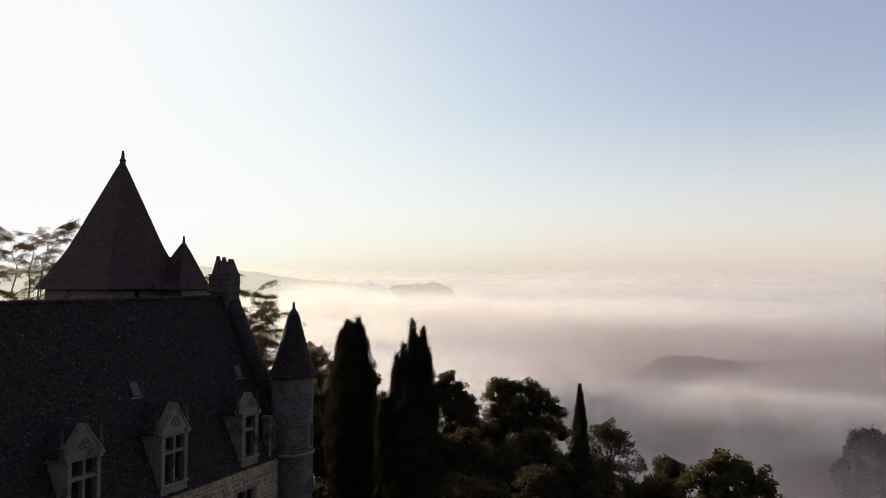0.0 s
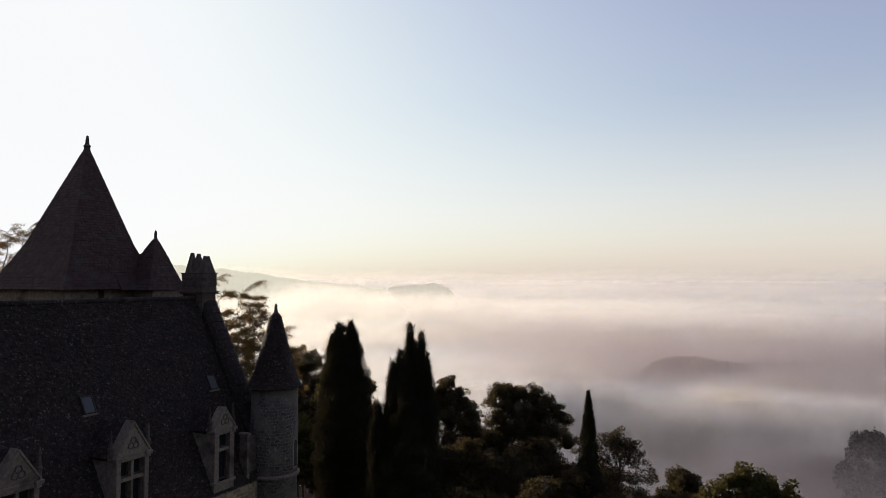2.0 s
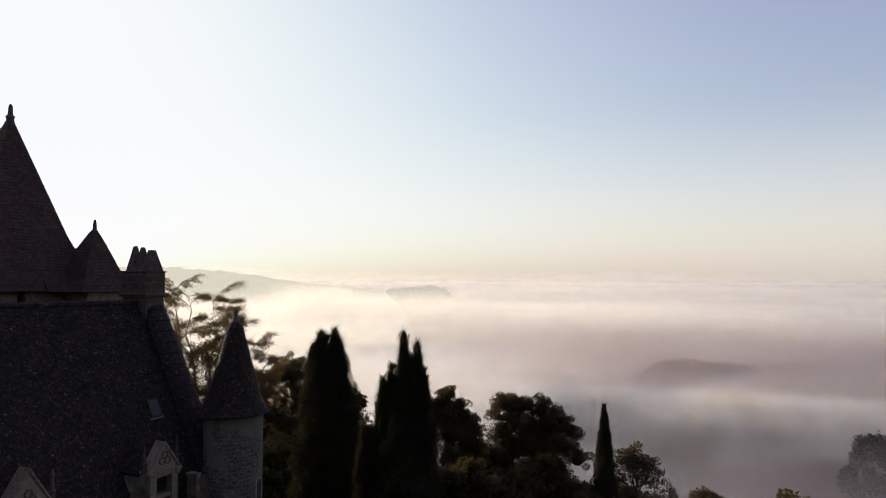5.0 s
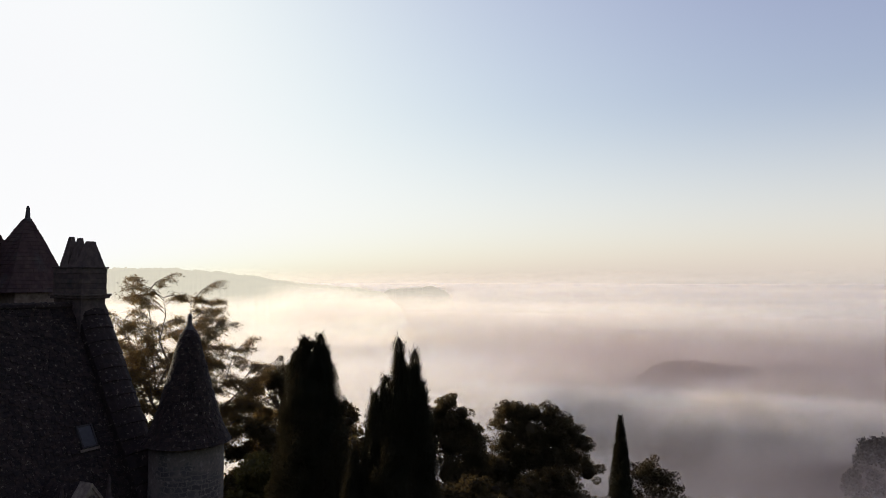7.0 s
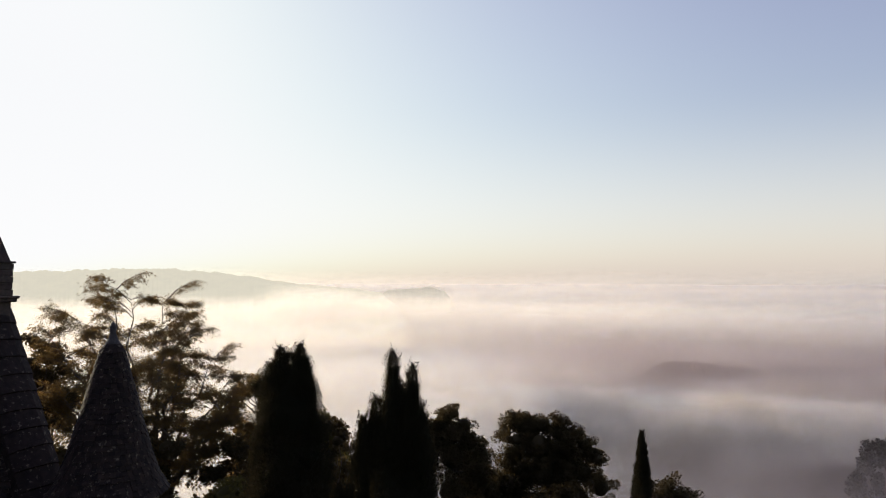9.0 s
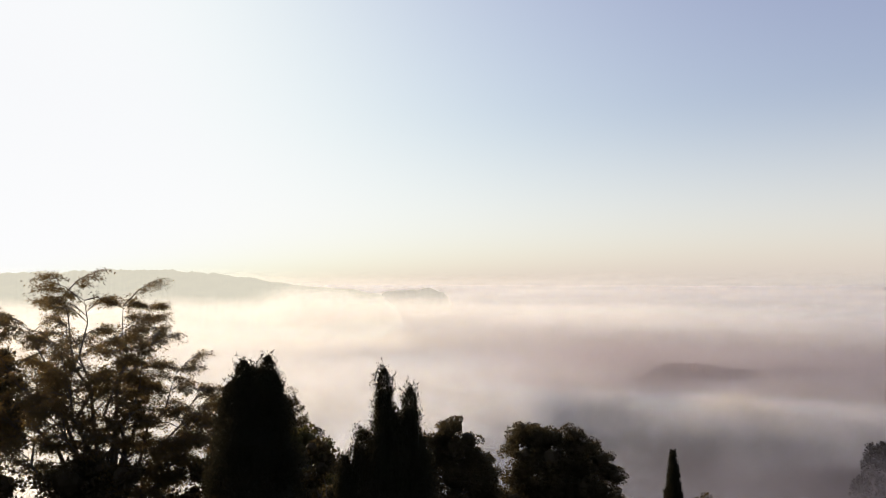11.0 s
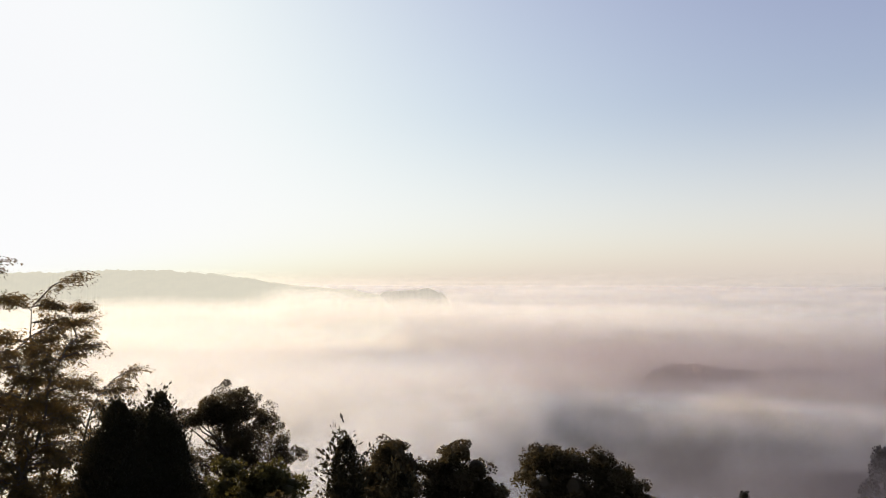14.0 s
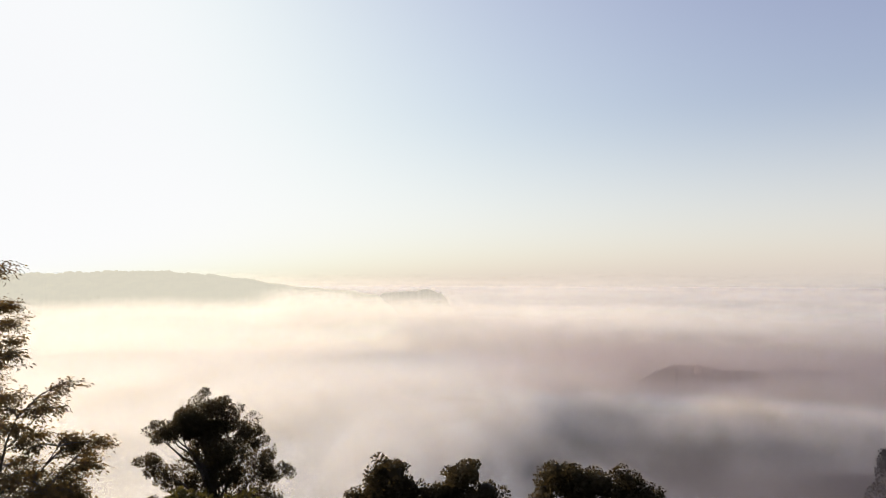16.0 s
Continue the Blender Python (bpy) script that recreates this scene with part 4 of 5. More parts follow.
def clump_tree(name, x, y, clumps, seed, label, material, leaf=0.26, per=620, trunk_r=0.3, lean=(0, 0), group="", flat=0.8, fork=0.45, dense=True, fill=1.2):
    """A broad-leaved tree. clumps: (x, y, z, radius) of its masses of leaves, in the world."""
    rng = np.random.default_rng(seed)
    root = thing(name, x, y, label, "tree" if name != "bush" else "bush", group)
    ox, oy, g = root.location
    clumps = list(clumps)
    for _ in range(int(len(clumps) * fill)):      # smaller masses between the chief ones
        i, j = rng.integers(0, len(clumps), 2)
        a, b = np.array(clumps[i]), np.array(clumps[j])
        if np.linalg.norm(a[:3] - b[:3]) < 5.0:
            m = (a + b) / 2 + rng.normal(size=4) * 0.35
            clumps.append((m[0], m[1], m[2], max(0.5, 0.75 * abs(m[3]))))
    loc = [np.array((c[0] - ox, c[1] - oy, c[2] - g)) for c in clumps]
    top = max(p[2] for p in loc)
    knee = np.array((lean[0], lean[1], top * fork))
    crown_top = np.mean(loc, axis=0) + np.array((0, 0, top * 0.12))
    trunk = bent(rng, (0, 0, -0.3), knee, 0.1, 4) + bent(rng, knee, crown_top, 0.2, 4)[1:]
    add_tube("trunk", trunk, list(np.linspace(trunk_r, trunk_r * 0.25, len(trunk))), root, 9)
    quads, core = [], []
    for p, c in zip(loc, clumps):
        f = rng.uniform(0.15, 0.9)
        start = knee + (crown_top - knee) * f * 0.7
        add_tube("limb", bent(rng, start, p, 0.18), [trunk_r * 0.38, trunk_r * 0.3, trunk_r * 0.22, trunk_r * 0.14, 0.02], root, 6)
        r = c[3]
        # each mass is made of smaller sprays
        sprays = max(5, int(9 * r))
        if dense:
            core.append((p, r))
        mids = p + ball(rng, sprays, 0.45) * np.array((r, r, r * flat)) * rng.uniform(0.7, 1.08, (sprays, 1))
        for q in mids:
            n = int(per * r * r / sprays)
            sr = r * rng.uniform(0.28, 0.5)
            d = ball(rng, n, 0.35) * np.array((sr, sr, sr * 0.75))
            way = d / sr + rng.normal(size=(n, 3)) * 0.6
            quads.append(leaves(rng, q + d, way, leaf, leaf * 0.62))
    if core:      # the shaded heart of the crown
        bm = bmesh.new()
        for p, r in core:
            made = bmesh.ops.create_icosphere(bm, subdivisions=2, radius=r * 0.5, matrix=Matrix.Translation(p))["verts"]
            for v in made:
                v.co += (v.co - Vector(p)) * 0.35 * noise.noise(v.co * 1.7)
        part("inner_foliage", bm, material, root)
    quads_object("crown", np.concatenate(quads), material, root)
    return root


def locust(x, y, stems, seed, label, leaf=0.17, branches=17):
    """A feathery tree: limbs that carry flat, drooping pads of narrow leaves. stems: (x, y, z) tops in the world, with the reach of their side branches."""
    rng = np.random.default_rng(seed)
    root = thing("locust_tree", x, y, label, "tree")
    ox, oy, g = root.location
    quads, twig_v, twig_f = [], [], []

    def twig(points, radii):
        v, fc = tube(points, radii, 4)
        k0 = len(twig_v)
        twig_v.extend(v)
        twig_f.extend(tuple(j + k0 for j in q) for q in fc)

    def pad(q0, q2, droop):
        """Leaves along a twig, thinning outwards."""
        length = float(np.linalg.norm(q2 - q0))
        q1 = (q0 + q2) / 2 + np.array((0, 0, 0.1 * length))
        twig([q0, q1, q2], [0.016, 0.011, 0.005])
        m = int(34 * length) + 8
        u = rng.uniform(0.1, 1.05, m)[:, None]
        spine = (1 - u) ** 2 * q0 + 2 * u * (1 - u) * q1 + u ** 2 * q2
        along = (q2 - q0) / max(length, 0.01)
        way = along * 0.5 + rng.normal(size=(m, 3)) * np.array((0.8, 0.8, 0.32))
        quads.append(leaves(rng, spine + rng.normal(size=(m, 3)) * np.array((0.13, 0.13, 0.1)), way, leaf, leaf * 0.36, droop=droop))
    lowest = min(s[2] for s in stems) - g
    fork = np.array((0.0, 0.0, lowest * 0.38))
    add_tube("trunk", bent(rng, (0, 0, -0.3), fork, 0.08, 4), [0.42, 0.36, 0.33, 0.3], root, 10)
    for sx, sy, sz, reach in stems:
        tip = np.array((sx - ox, sy - oy, sz - 0.5 - g))
        out = math.atan2(tip[1], tip[0])
        knee = fork + (tip - fork) * 0.4 + np.array((-(tip[0]) * 0.08, -(tip[1]) * 0.08, 0.6))
        line = bent(rng, fork, knee, 0.12, 4) + bent(rng, knee, tip, 0.3, 7)[1:]
        add_tube("limb", line, list(np.linspace(0.2, 0.016, len(line))), root, 7)
        line = np.array(line)
        turn = rng.uniform(0, 6.28)
        for k in range(branches):
            s = min(1.0, 0.33 + 0.73 * ((k + rng.uniform(0.2, 0.8)) / branches) ** 0.72)
            f = min(s, 0.999) * (len(line) - 1)
            i = int(f)
            start = line[i] + (line[i + 1] - line[i]) * (f - i)
            turn += 2.4 + rng.normal() * 0.4
            a = turn if rng.random() < 0.5 else out + rng.normal() * 0.9
            size = reach * (1.1 - 0.48 * s) * rng.uniform(0.45, 1.2)
            flat = np.array((math.cos(a), math.sin(a), 0.0))
            side = np.array((-math.sin(a), math.cos(a), 0.0))
            rise = rng.uniform(-0.1, 0.85)
            end = start + flat * size + np.array((0, 0, rise * size))
            mid = (start + end) / 2 + np.array((0, 0, 0.14 * size)) + rng.normal(size=3) * 0.06
            twig([start, (start + mid) / 2, mid, (mid + end) / 2, end], [0.05 * (1.4 - s), 0.04, 0.032, 0.022, 0.01])
            for u in (0.4, 0.58, 0.74, 0.88, 1.0):
                p = (1 - u) ** 2 * start + 2 * u * (1 - u) * mid + u ** 2 * end
                for spread in (-1.0, -0.45, 0.45, 1.0) if u < 1 else (-0.5, 0.0, 0.5):
                    if rng.random() < 0.6:
                        way = flat * math.cos(spread) + side * math.sin(spread) + np.array((0, 0, rng.normal() * 0.33))
                        pad(p, p + way * rng.uniform(0.3, 0.95) * (0.5 + 0.25 * reach), 0.35)
    ob = mesh_object("twig", twig_v, twig_f, BARK, root)
    tagged(ob, kind="stuff")
    quads_object("crown", np.concatenate(quads), LOCUST, root)
    return root


def mound(rng, cx, cy, cz, rx, ry, rz, n, r0, r1):
    """Leaf masses filling a rounded crown."""
    out = []
    for d in ball(rng, n, 0.25):
        out.append((cx + rx * d[0], cy + ry * d[1], cz + rz * d[2], float(rng.uniform(r0, r1))))
    return out


R = np.random.default_rng(5)
cypress(-5.75, 54.6, [(0.05, 0, 26.65, 1.85, 0.6, 0.36), (0.5, -0.2, 27.12, 0.6, 0.8, 0.6), (0.75, -0.1, 26.4, 0.6, 0.8, 0.5), (-0.35, -0.3, 26.95, 0.7, 0.8, 0.5), (-0.8, -0.2, 26.2, 0.7, 0.8, 0.5), (0.1, 0.1, 24.2, 2.0, 0.6, 0.45)], 11, "broad dense dark cypress beside the castle turret", density=1.2, tuft=0.12, rag=0.95)
cypress(-0.75, 49.6, [(-0.1, -0.2, 27.25, 0.45, 0.8, 0.5), (0.66, 0.2, 26.65, 0.5, 0.78, 0.5), (0.1, 0, 26.0, 1.0, 0.6, 0.5), (-0.7, 0.1, 25.4, 0.75, 0.7, 0.5), (0.95, 0.3, 25.0, 0.75, 0.7, 0.5), (-1.25, 0.2, 24.7, 0.6, 0.75, 0.55), (0, 0, 24.4, 1.8, 0.6, 0.5), (-2.2, 0.3, 21.9, 0.6, 0.8, 0.6)], 12, "ragged dark cypress with two pointed tops", density=1.2, tuft=0.11, rag=1.9)
cypress(17.25, 74.8, [(0, 0, 18.5, 1.25, 0.35, 0.85)], 13, "slender dark cypress on the falling slope", tuft=0.17, trunk_r=0.14, rag=1.4)
locust(-19.0, 73.0, [(-22.2, 73.0, 29.8, 3.0), (-20.3, 72.0, 29.2, 2.8), (-18.6, 73.5, 28.8, 2.6), (-17.2, 74.5, 28.6, 1.6), (-24.6, 73.5, 27.6, 3.0), (-26.2, 72.5, 26.6, 2.6), (-14.6, 72.0, 24.8, 1.9), (-15.8, 71.0, 26.6, 2.0), (-17.6, 70.5, 27.0, 2.6), (-21.0, 70.5, 26.4, 2.8), (-23.8, 75.0, 24.8, 2.8), (-13.8, 73.5, 22.3, 2.0), (-24.5, 71.5, 22.4, 2.8), (-20.5, 70.0, 23.0, 2.8), (-16.5, 70.0, 22.6, 2.8), (-18.5, 75.0, 25.0, 2.8), (-13.3, 72.5, 23.6, 1.6), (-14.2, 71.0, 20.2, 1.9), (-12.9, 71.0, 22.4, 1.8), (-13.2, 70.5, 21.0, 2.0)], 21,
       "feathery locust tree in flat tiers turning gold")
locust(-45.5, 78.0, [(-42.0, 78.0, 36.3, 2.8), (-44.5, 78.0, 35.6, 2.8), (-46.8, 78.5, 35.2, 3.0), (-49.5, 77.5, 34.4, 3.0), (-43.0, 79.0, 34.0, 2.8), (-47.5, 76.0, 32.5, 3.0), (-51.5, 76.0, 33.5, 3.0)], 22, "tall thin locust tree behind the castle")
clump_tree("oak_tree", -15.9, 103.0, [(-16.9, 103.0, 19.6, 1.27), (-15.8, 103.0, 18.8, 1.50), (-18.1, 102.5, 17.9, 1.39), (-19.9, 102.5, 17.4, 1.27), (-21.3, 103.0, 17.1, 1.04), (-14.4, 103.0, 17.6, 1.50), (-13.4, 103.3, 16.7, 1.16), (-15.5, 102.1, 16.3, 1.96), (-17.6, 103.7, 15.8, 1.50),
           (-14.2, 103.6, 14.6, 2.08), (-12.2, 103.0, 14.4, 1.50), (-11.0, 103.0, 13.7, 1.16), (-16.5, 103.0, 13.3, 2.31), (-19.5, 103.0, 13.0, 1.85), (-13.0, 102.4, 11.2, 2.54), (-17.6, 102.4, 10.0, 2.77), (-20.9, 103.0, 9.9, 1.96)], 31, "spreading dark oak with gaps between its boughs", OAK, leaf=0.19, per=900, trunk_r=0.42, dense=False, fill=1.6)
clump_tree("broadleaf_tree", 13.6, 94.0, [(10.2, 95, 15.6, 1.4), (11.6, 94.5, 15.3, 1.5), (9.3, 95, 14.2, 1.3), (13.2, 94, 15.2, 1.5), (14.9, 93.5, 15.5, 1.3), (16.2, 93.5, 14.4, 1.4), (17.4, 93.4, 13.2, 1.3), (18.4, 93, 12.0, 1.2), (12.6, 93, 13.4, 1.9), (15.2, 93, 12.8, 2.0), (10.0, 94, 12.0, 1.9),
           (17.0, 93, 10.6, 1.9), (13.0, 93, 10.6, 2.3), (9.6, 94, 9.4, 2.0), (15.0, 93, 8.2, 2.5), (19.0, 93, 9.0, 1.7), (11.0, 94, 7.2, 2.4)], 32, "rounded evergreen oak with a lumpy crown", OAK, leaf=0.21, per=820, fill=2.4, trunk_r=0.4)
clump_tree("broadleaf_tree", 3.6, 89.0, [(3.5, 88.7, 17.5, 1.1), (2.5, 89, 16.7, 1.2), (4.6, 88.6, 16.3, 1.2), (3.6, 88.2, 15.6, 1.6), (5.4, 88.6, 14.8, 1.3), (1.6, 89, 15.0, 1.5), (6.4, 89, 13.6, 1.2), (3.4, 88, 13.4, 2.1), (5.6, 88.5, 12.2, 1.8), (1.2, 88.8, 12.4, 1.9), (3.4, 88, 10.2, 2.4), (6.6, 89, 10.4, 1.7)], 33, "rounded evergreen oak beyond the cypresses", OAK, leaf=0.21, per=820, fill=2.4)
clump_tree("broadleaf_tree", -1.4, 89.5, [(-1.2, 89, 17.4, 1.1), (-2.2, 89.2, 16.6, 1.2), (-0.2, 89, 16.4, 1.2), (-3.2, 89.4, 15.6, 1.2), (-1.2, 88.6, 15.4, 1.6), (-2.8, 89, 13.6, 1.8), (-0.6, 88.6, 13.0, 1.9), (-1.8, 88.6, 10.8, 2.4), (-4.4, 89.5, 12.2, 1.5)], 34, "rounded evergreen oak among its neighbours", OAK, leaf=0.21, per=820, fill=2.4)
clump_tree("broadleaf_tree", 22.8, 83.5, [(23.2, 83.5, 12.4, 1.0), (22.0, 83.5, 11.8, 1.0), (24.2, 83.3, 11.2, 1.1), (21.2, 83.6, 10.6, 1.1), (23.0, 83, 10.2, 1.5), (25.2, 83, 9.6, 1.1), (21.8, 83, 8.6, 1.7), (24.2, 83, 8.0, 1.6), (26.2, 83, 7.6, 1.3), (23, 83, 6, 1.9)], 35, "thin-leaved dark tree on the falling slope", OAK, leaf=0.22, per=420, trunk_r=0.22, dense=False)
clump_tree("broadleaf_tree", 27.0, 60.5, [(26.6, 60, 14.4, 0.9), (25.6, 60.3, 13.9, 0.9), (27.8, 60, 13.9, 0.9), (24.4, 60.3, 13.0, 1.0), (28.9, 60.2, 13.2, 1.0), (26.8, 59.6, 12.8, 1.3), (23.6, 60.5, 12.2, 0.9), (30.0, 60, 12.0, 1.1), (25.4, 59.6, 11.6, 1.3), (28.4, 59.6, 11.4, 1.4), (30.8, 60, 10.9, 0.9), (26.6, 59.5, 10.0, 1.7), (24.0, 60, 10.2, 1.2), (29.4, 59.6, 9.6, 1.4)], 36,
           "spreading maple with yellow-green leaves catching the light", GOLD, leaf=0.32, per=420, trunk_r=0.25)
clump_tree("bush", -4.4, 66.5, mound(R, -5.0, 66.5, 17.4, 2.0, 1.3, 4.0, 28, 0.4, 0.75), 37, "spiky olive-green shrub between the cypresses", OAK, leaf=0.3, per=620, trunk_r=0.14)
clump_tree("bush", -10.4, 62.5, mound(R, -10.4, 62.5, 15.6, 2.0, 1.5, 3.6, 14, 0.8, 1.3), 38, "yellow-green leafy shrub beside the turret", GOLD, leaf=0.24, per=560, trunk_r=0.14)
clump_tree("bush", -9.2, 78.0, mound(R, -8.2, 77.0, 16.2, 3.4, 1.8, 3.8, 20, 0.7, 1.2), 39, "shrub turning yellow below the oak", GOLD, leaf=0.24, per=520, trunk_r=0.16)
clump_tree("bush", -12.9, 75.5, mound(R, -12.9, 75.5, 16.6, 1.0, 0.9, 3.6, 10, 0.5, 0.9), 50, "slim leafy shrub catching warm light", LOCUST, leaf=0.22, per=420, trunk_r=0.1)
clump_tree("bush", -5.0, 80.0, mound(R, -5.0, 80.0, 13.6, 2.8, 1.8, 4.4, 16, 0.8, 1.3), 40, "dense dark green shrub on the slope", OAK, leaf=0.24, per=520, trunk_r=0.16)
clump_tree("bush", 2.8, 72.0, mound(R, 2.8, 72.0, 12.0, 3.2, 2.0, 3.6, 16, 0.9, 1.5), 42, "dark leafy undergrowth on the slope", OAK, leaf=0.26, per=520, trunk_r=0.14)
clump_tree("bush", 8.6, 80.0, mound(R, 8.6, 80.0, 8.2, 3.2, 2.0, 3.4, 14, 0.9, 1.5), 43, "dark leafy undergrowth on the slope", OAK, leaf=0.26, per=520, trunk_r=0.14)
clump_tree("bush", 27.0, 76.0, mound(R, 27.0, 76.0, 7.2, 3.2, 2.0, 3.0, 14, 0.8, 1.3), 44, "rounded green shrub on the slope", OAK, leaf=0.24, per=520, trunk_r=0.14)
clump_tree("bush", 13.5, 72.0, mound(R, 13.5, 72.0, 7.5, 5.0, 2.2, 3.4, 20, 0.9, 1.5), 45, "dark leafy undergrowth on the slope", OAK, leaf=0.26, per=520, trunk_r=0.14)
clump_tree("bush", 20.5, 72.0, mound(R, 20.5, 72.0, 6.5, 4.0, 2.2, 3.2, 16, 0.9, 1.5), 46, "dark leafy undergrowth on the slope", OAK, leaf=0.26, per=520, trunk_r=0.14)
clump_tree("bush", -11.5, 71.5, mound(R, -12.2, 71.5, 15.6, 2.6, 1.8, 4.6, 22, 0.8, 1.3), 47, "dark shrub below the locust tree", OAK, leaf=0.24, per=520, trunk_r=0.14)
clump_tree("bush", -19.5, 69.0, mound(R, -19.5, 69.0, 15.0, 5.8, 2.0, 5.0, 34, 0.9, 1.5), 48, "dense dark shrubs under the locust tree", OAK, leaf=0.26, per=520, trunk_r=0.16)
clump_tree("bush", -29.0, 77.0, mound(R, -29.0, 77.0, 20.0, 2.4, 1.8, 5.5, 18, 0.9, 1.4), 49, "leafy tree behind the castle gable", OAK, leaf=0.24, per=480, trunk_r=0.18)


# darker trees that fill the slope below the crowns
for i, (fx, fy, top) in enumerate(((-6.5, 90, 10.5), (0.5, 84, 11.0), (6.8, 92, 11.5), (9.5, 86, 9.0), (16.5, 88, 8.0), (21.0, 90, 7.0), (24.5, 78, 6.5), (-3.0, 74, 12.5), (4.5, 66, 11.0), (11.0, 64, 8.5), (18.0, 64, 6.0), (-9.5, 84, 12.0), (-17.0, 84, 12.0), (29.5, 68, 6.0))):
    g = ground_z(fx, fy)
    clump_tree("broadleaf_tree", fx, fy, mound(R, fx, fy, (g + 1 + top) / 2, 4.2, 2.4, (top - g - 1) / 2 - 0.6, 20, 1.2, 1.9), 60 + i, "dark leafy tree in the shade of the slope", OAK, leaf=0.3, per=330, trunk_r=0.2)


def far_woods():
    """Tree-tops on the slope across the valley, half lost in the mist."""
    rng = np.random.default_rng(77)
    quads = []
    for _ in range(360):
        y = rng.uniform(400, 520)
        x = y * (0.622 + 0.4 * rng.beta(1.5, 1.2))
        g, h, r = ground_z(x, y), rng.uniform(8, 20), rng.uniform(2.5, 6.5)
        d = ball(rng, 420, 0.5) * np.array((r, r, h * 0.5))
        d[:, 2] += 0.8 * np.abs(rng.normal(size=420))
        p = np.array((x, y, g + h * 0.55)) + d
        quads.append(leaves(rng, p, d + rng.normal(size=d.shape) * 2, 1.9, 1.5))
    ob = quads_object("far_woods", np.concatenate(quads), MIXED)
    tagged(ob, "dark woodland fading into the valley mist", "woods", kind="stuff")


far_woods()
clump_tree("bush", -9.3, 58.0, mound(R, -9.3, 58.0, 9.4, 1.7, 3.0, 0.7, 16, 0.5, 0.8), 52, "low dark shrubs at the foot of the turret", OAK, leaf=0.2, per=560, trunk_r=0.08)
clump_tree("bush", -11.4, 72.5, mound(R, -11.6, 72.5, 6.9, 2.6, 1.4, 1.1, 18, 0.6, 0.9), 53, "low dark shrubs behind the terrace wall", OAK, leaf=0.2, per=560, trunk_r=0.08)


R2 = np.random.default_rng(15)
clump_tree("bush", 23.6, 70.0, mound(R2, 23.6, 70.0, 6.8, 4.2, 2.0, 2.4, 22, 0.8, 1.3), 54, "dark leafy undergrowth below the maple", OAK, leaf=0.24, per=520, trunk_r=0.12)
clump_tree("bush", 13.0, 88.0, mound(R2, 13.0, 88.0, 6.4, 5.0, 2.0, 4.0, 24, 1.0, 1.5), 55, "dense dark shrubs under the evergreen oak", OAK, leaf=0.24, per=480, trunk_r=0.14)
clump_tree("bush", -27.5, 70.0, mound(R2, -27.5, 70.0, 13.0, 3.2, 2.0, 4.4, 26, 0.9, 1.4), 56, "dense dark shrubs below the locust tree", OAK, leaf=0.24, per=520, trunk_r=0.14)


def terrace_wall():
    g = ground_z(-10.5, 69)
    root = new("terrace_wall")
    root.matrix_world = pose(-11.5, 67.5, g, 0, 0, 12)
    tagged(root, "low stone terrace wall behind the castle, shade coloured into its body", "wall")
    # the darker stone puts shade below the lit coping into the colour
    part("wall_body", boxes((-1.5, 2.5, -0.2, 0.2, -0.5, 0.7), bevel=0.02), BRICK, root)
    part("coping", boxes((-1.55, 2.55, -0.27, 0.27, 0.7, 0.82), bevel=0.03), STONE, root)


terrace_wall()


def farmhouse():
    """A small pale house on the knoll across the valley."""
    root = new("farmhouse")
    root.matrix_world = pose(418, 1030, -93, 0, 0, 20)
    tagged(root, "small pale farmhouse on the misty knoll", "house")
    part("wall", boxes((-5, 5, -3, 3, -4, 6)), STONE, root)
    part("roof", prism(bmesh.new(), [(-3.4, 6), (3.4, 6), (0, 9)], "x", -5.3, 5.3), TILE, root)


farmhouse()


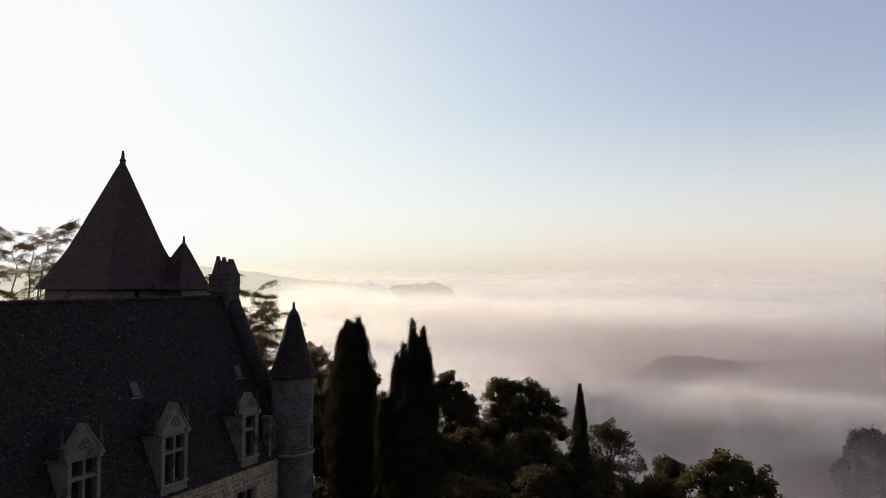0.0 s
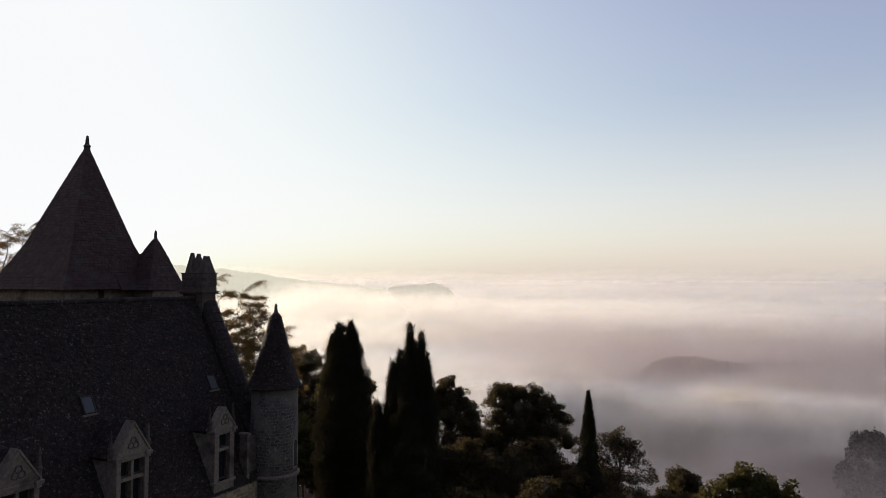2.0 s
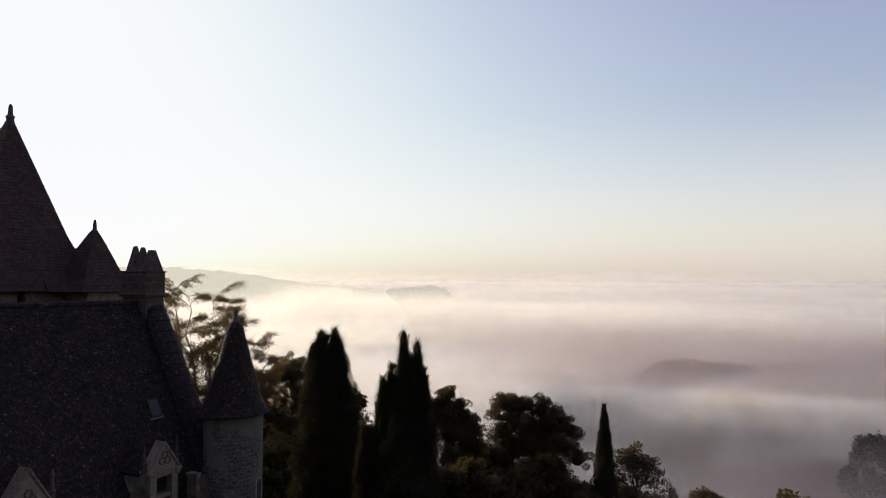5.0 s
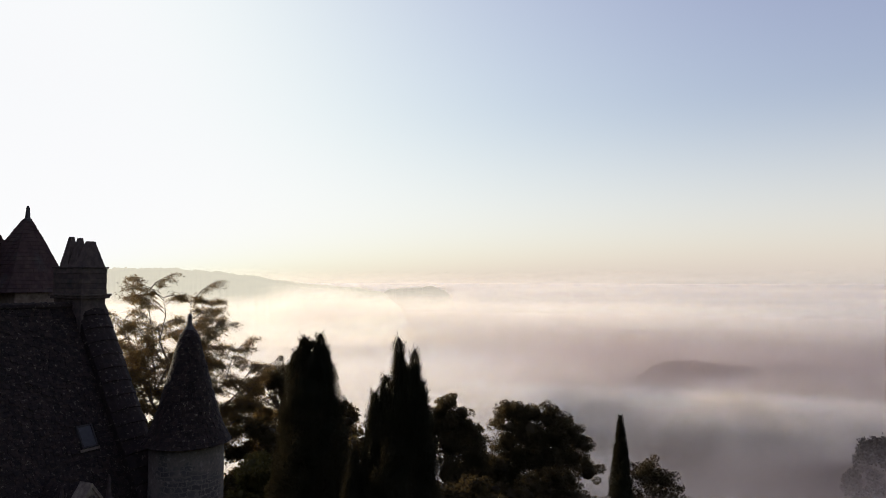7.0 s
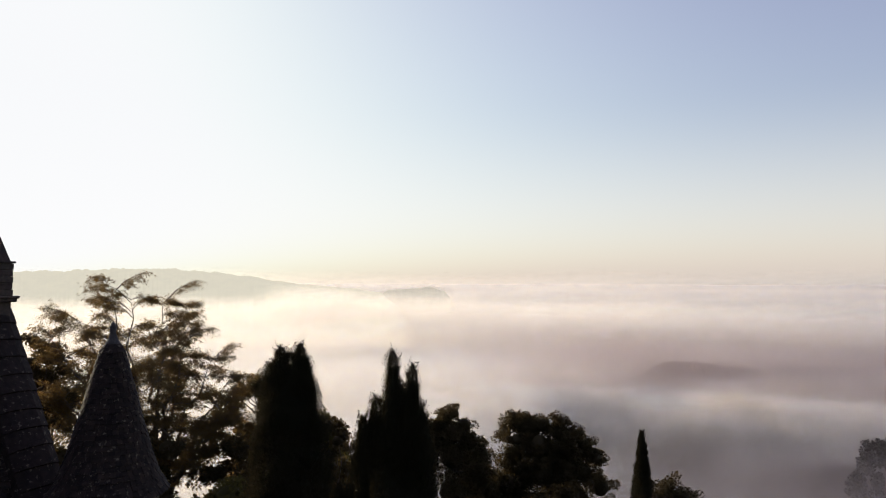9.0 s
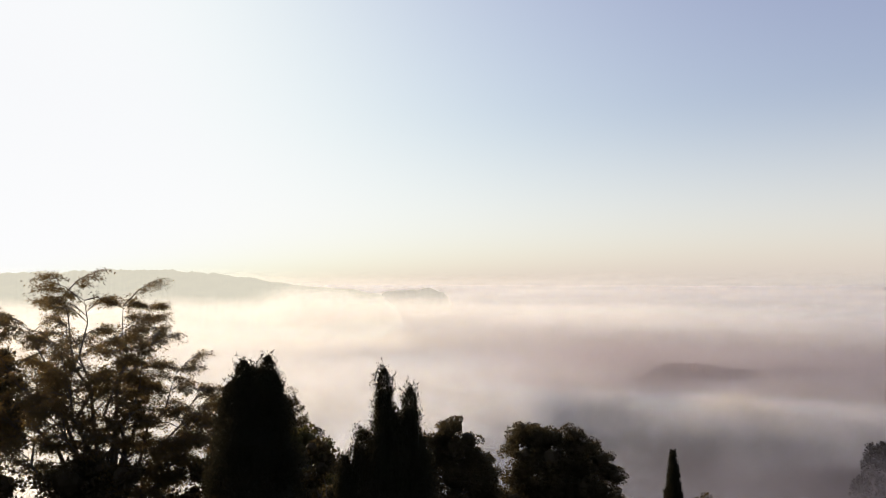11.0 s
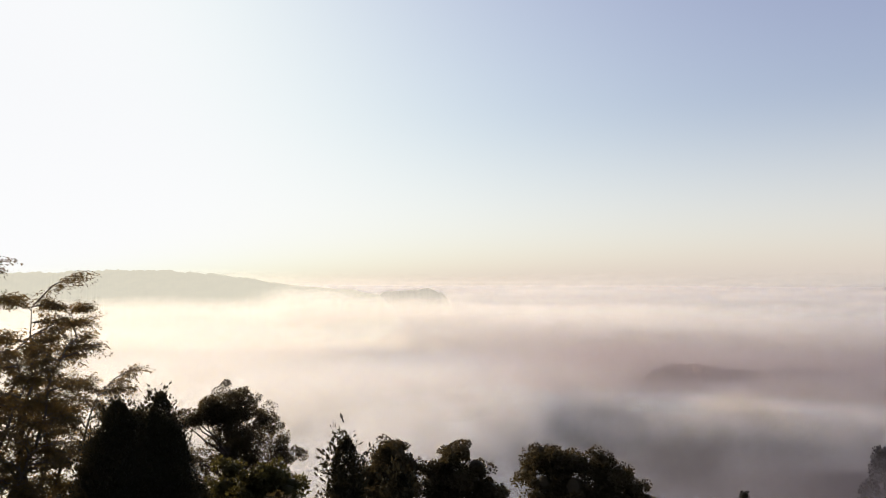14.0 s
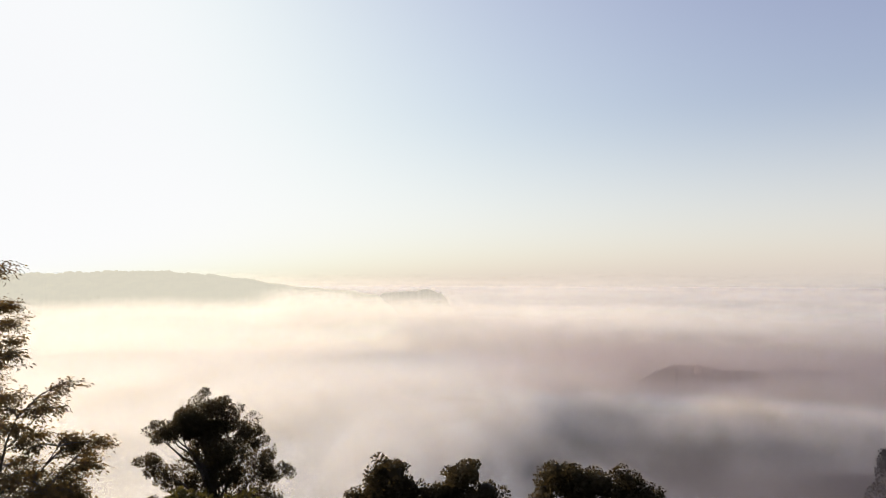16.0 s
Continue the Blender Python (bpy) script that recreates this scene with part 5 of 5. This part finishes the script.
# ---- small pieces of the castle: wall stones and roof tiles ----
def wall_stones():
    z, near, rest = 15.2, 0, []
    rng = random.Random(3)
    while z < 19.66:
        h = min(rng.uniform(0.17, 0.32), 19.69 - z)
        x = -16.0
        while x < -1.4:
            w = rng.uniform(0.22, 0.62)
            x1 = min(x + w, -1.38)
            if not (z < 18.9 and x1 > -4.8 and x < -2.9) and x1 - x > 0.06:
                d = rng.uniform(0.012, 0.05)
                j = [rng.uniform(0, 0.045) for _ in range(8)]
                o = [(x + j[0], z + j[1]), (x1 - 0.02 - j[2], z + j[3]), (x1 - 0.02 - j[4], z + h - 0.02 - j[5]), (x + j[6], z + h - 0.02 - j[7])]
                v = [(p, -0.055, q) for p, q in o] + [(p + (0.015 if i in (0, 3) else -0.015), -0.06 - d, q + (0.015 if i < 2 else -0.015)) for i, (p, q) in enumerate(o)]
                f = [(4, 5, 6, 7), (0, 1, 5, 4), (1, 2, 6, 5), (2, 3, 7, 6), (3, 0, 4, 7)]
                if z > 17.6 and x > -10.5 and near < 300:
                    mesh_object("stone", v, f, RUBBLE, walls)
                    near += 1
                else:
                    rest.append(([Vector(p) for p in v], f))
            x = x1
        z += h
    joined("wall_stones", rest, RUBBLE, walls)


def main_roof_tiles():
    rng = random.Random(4)
    slope = math.hypot(4.95, 4.95 * RISE)
    up = Vector((0, 1, RISE)).normalized()
    out = Vector((0, -RISE, 1)).normalized()
    lights = ((-9.2, 2.45), (-1.95, 2.45))
    near, rest, s, k = 0, [], 0.0, 0
    while s < slope - 0.1:
        course = 0.115
        x = -24.6 + 0.08 * (k % 2)
        while x < -0.92:
            w = rng.uniform(0.11, 0.19)
            x1 = min(x + w, -0.9)
            y = -0.17 + s * up.y
            if not any(abs((x + x1) / 2 - lx) < 0.36 and -0.3 < y - ly < 0.18 for lx, ly in lights):
                dz = rng.uniform(-0.024, 0.024)
                lift = rng.uniform(0.0, 0.02) + (rng.uniform(0.02, 0.05) if rng.random() < 0.1 else 0.0)
                p = [Vector((a, -0.17, roof_z(-0.17))) + up * q + out * lift for a, q in ((x, s + dz), (x1 - 0.008, s + dz + rng.uniform(-0.012, 0.012)), (x1 - 0.008, s + course * 1.35), (x, s + course * 1.35))]
                t = slab_tile(*p, out, rng.uniform(0.016, 0.04))
                if x > -5.0 and s > 5.4 and near < 300:
                    mesh_object("tile", *t, TILE, roof)
                    near += 1
                else:
                    rest.append(t)
            x = x1
        s += course
        k += 1
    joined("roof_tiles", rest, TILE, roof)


def turret_tiles():
    near, rest = 0, []
    face = math.atan2(-41.2, 8.0) - radians(63)
    for k, a, t in ring_tiles(turret_profile, (0, 0), False, 0.135, 0.014, 0.034, 0.125):
        turn = abs((a - face + math.pi) % (2 * math.pi) - math.pi)
        if turn < 1.5 and near < 300:
            mesh_object("tile", *t, TILE, turret_core)
            near += 1
        else:
            rest.append(t)
    joined("roof_tiles", rest, TILE, turret_core)


wall_stones()
main_roof_tiles()
turret_tiles()
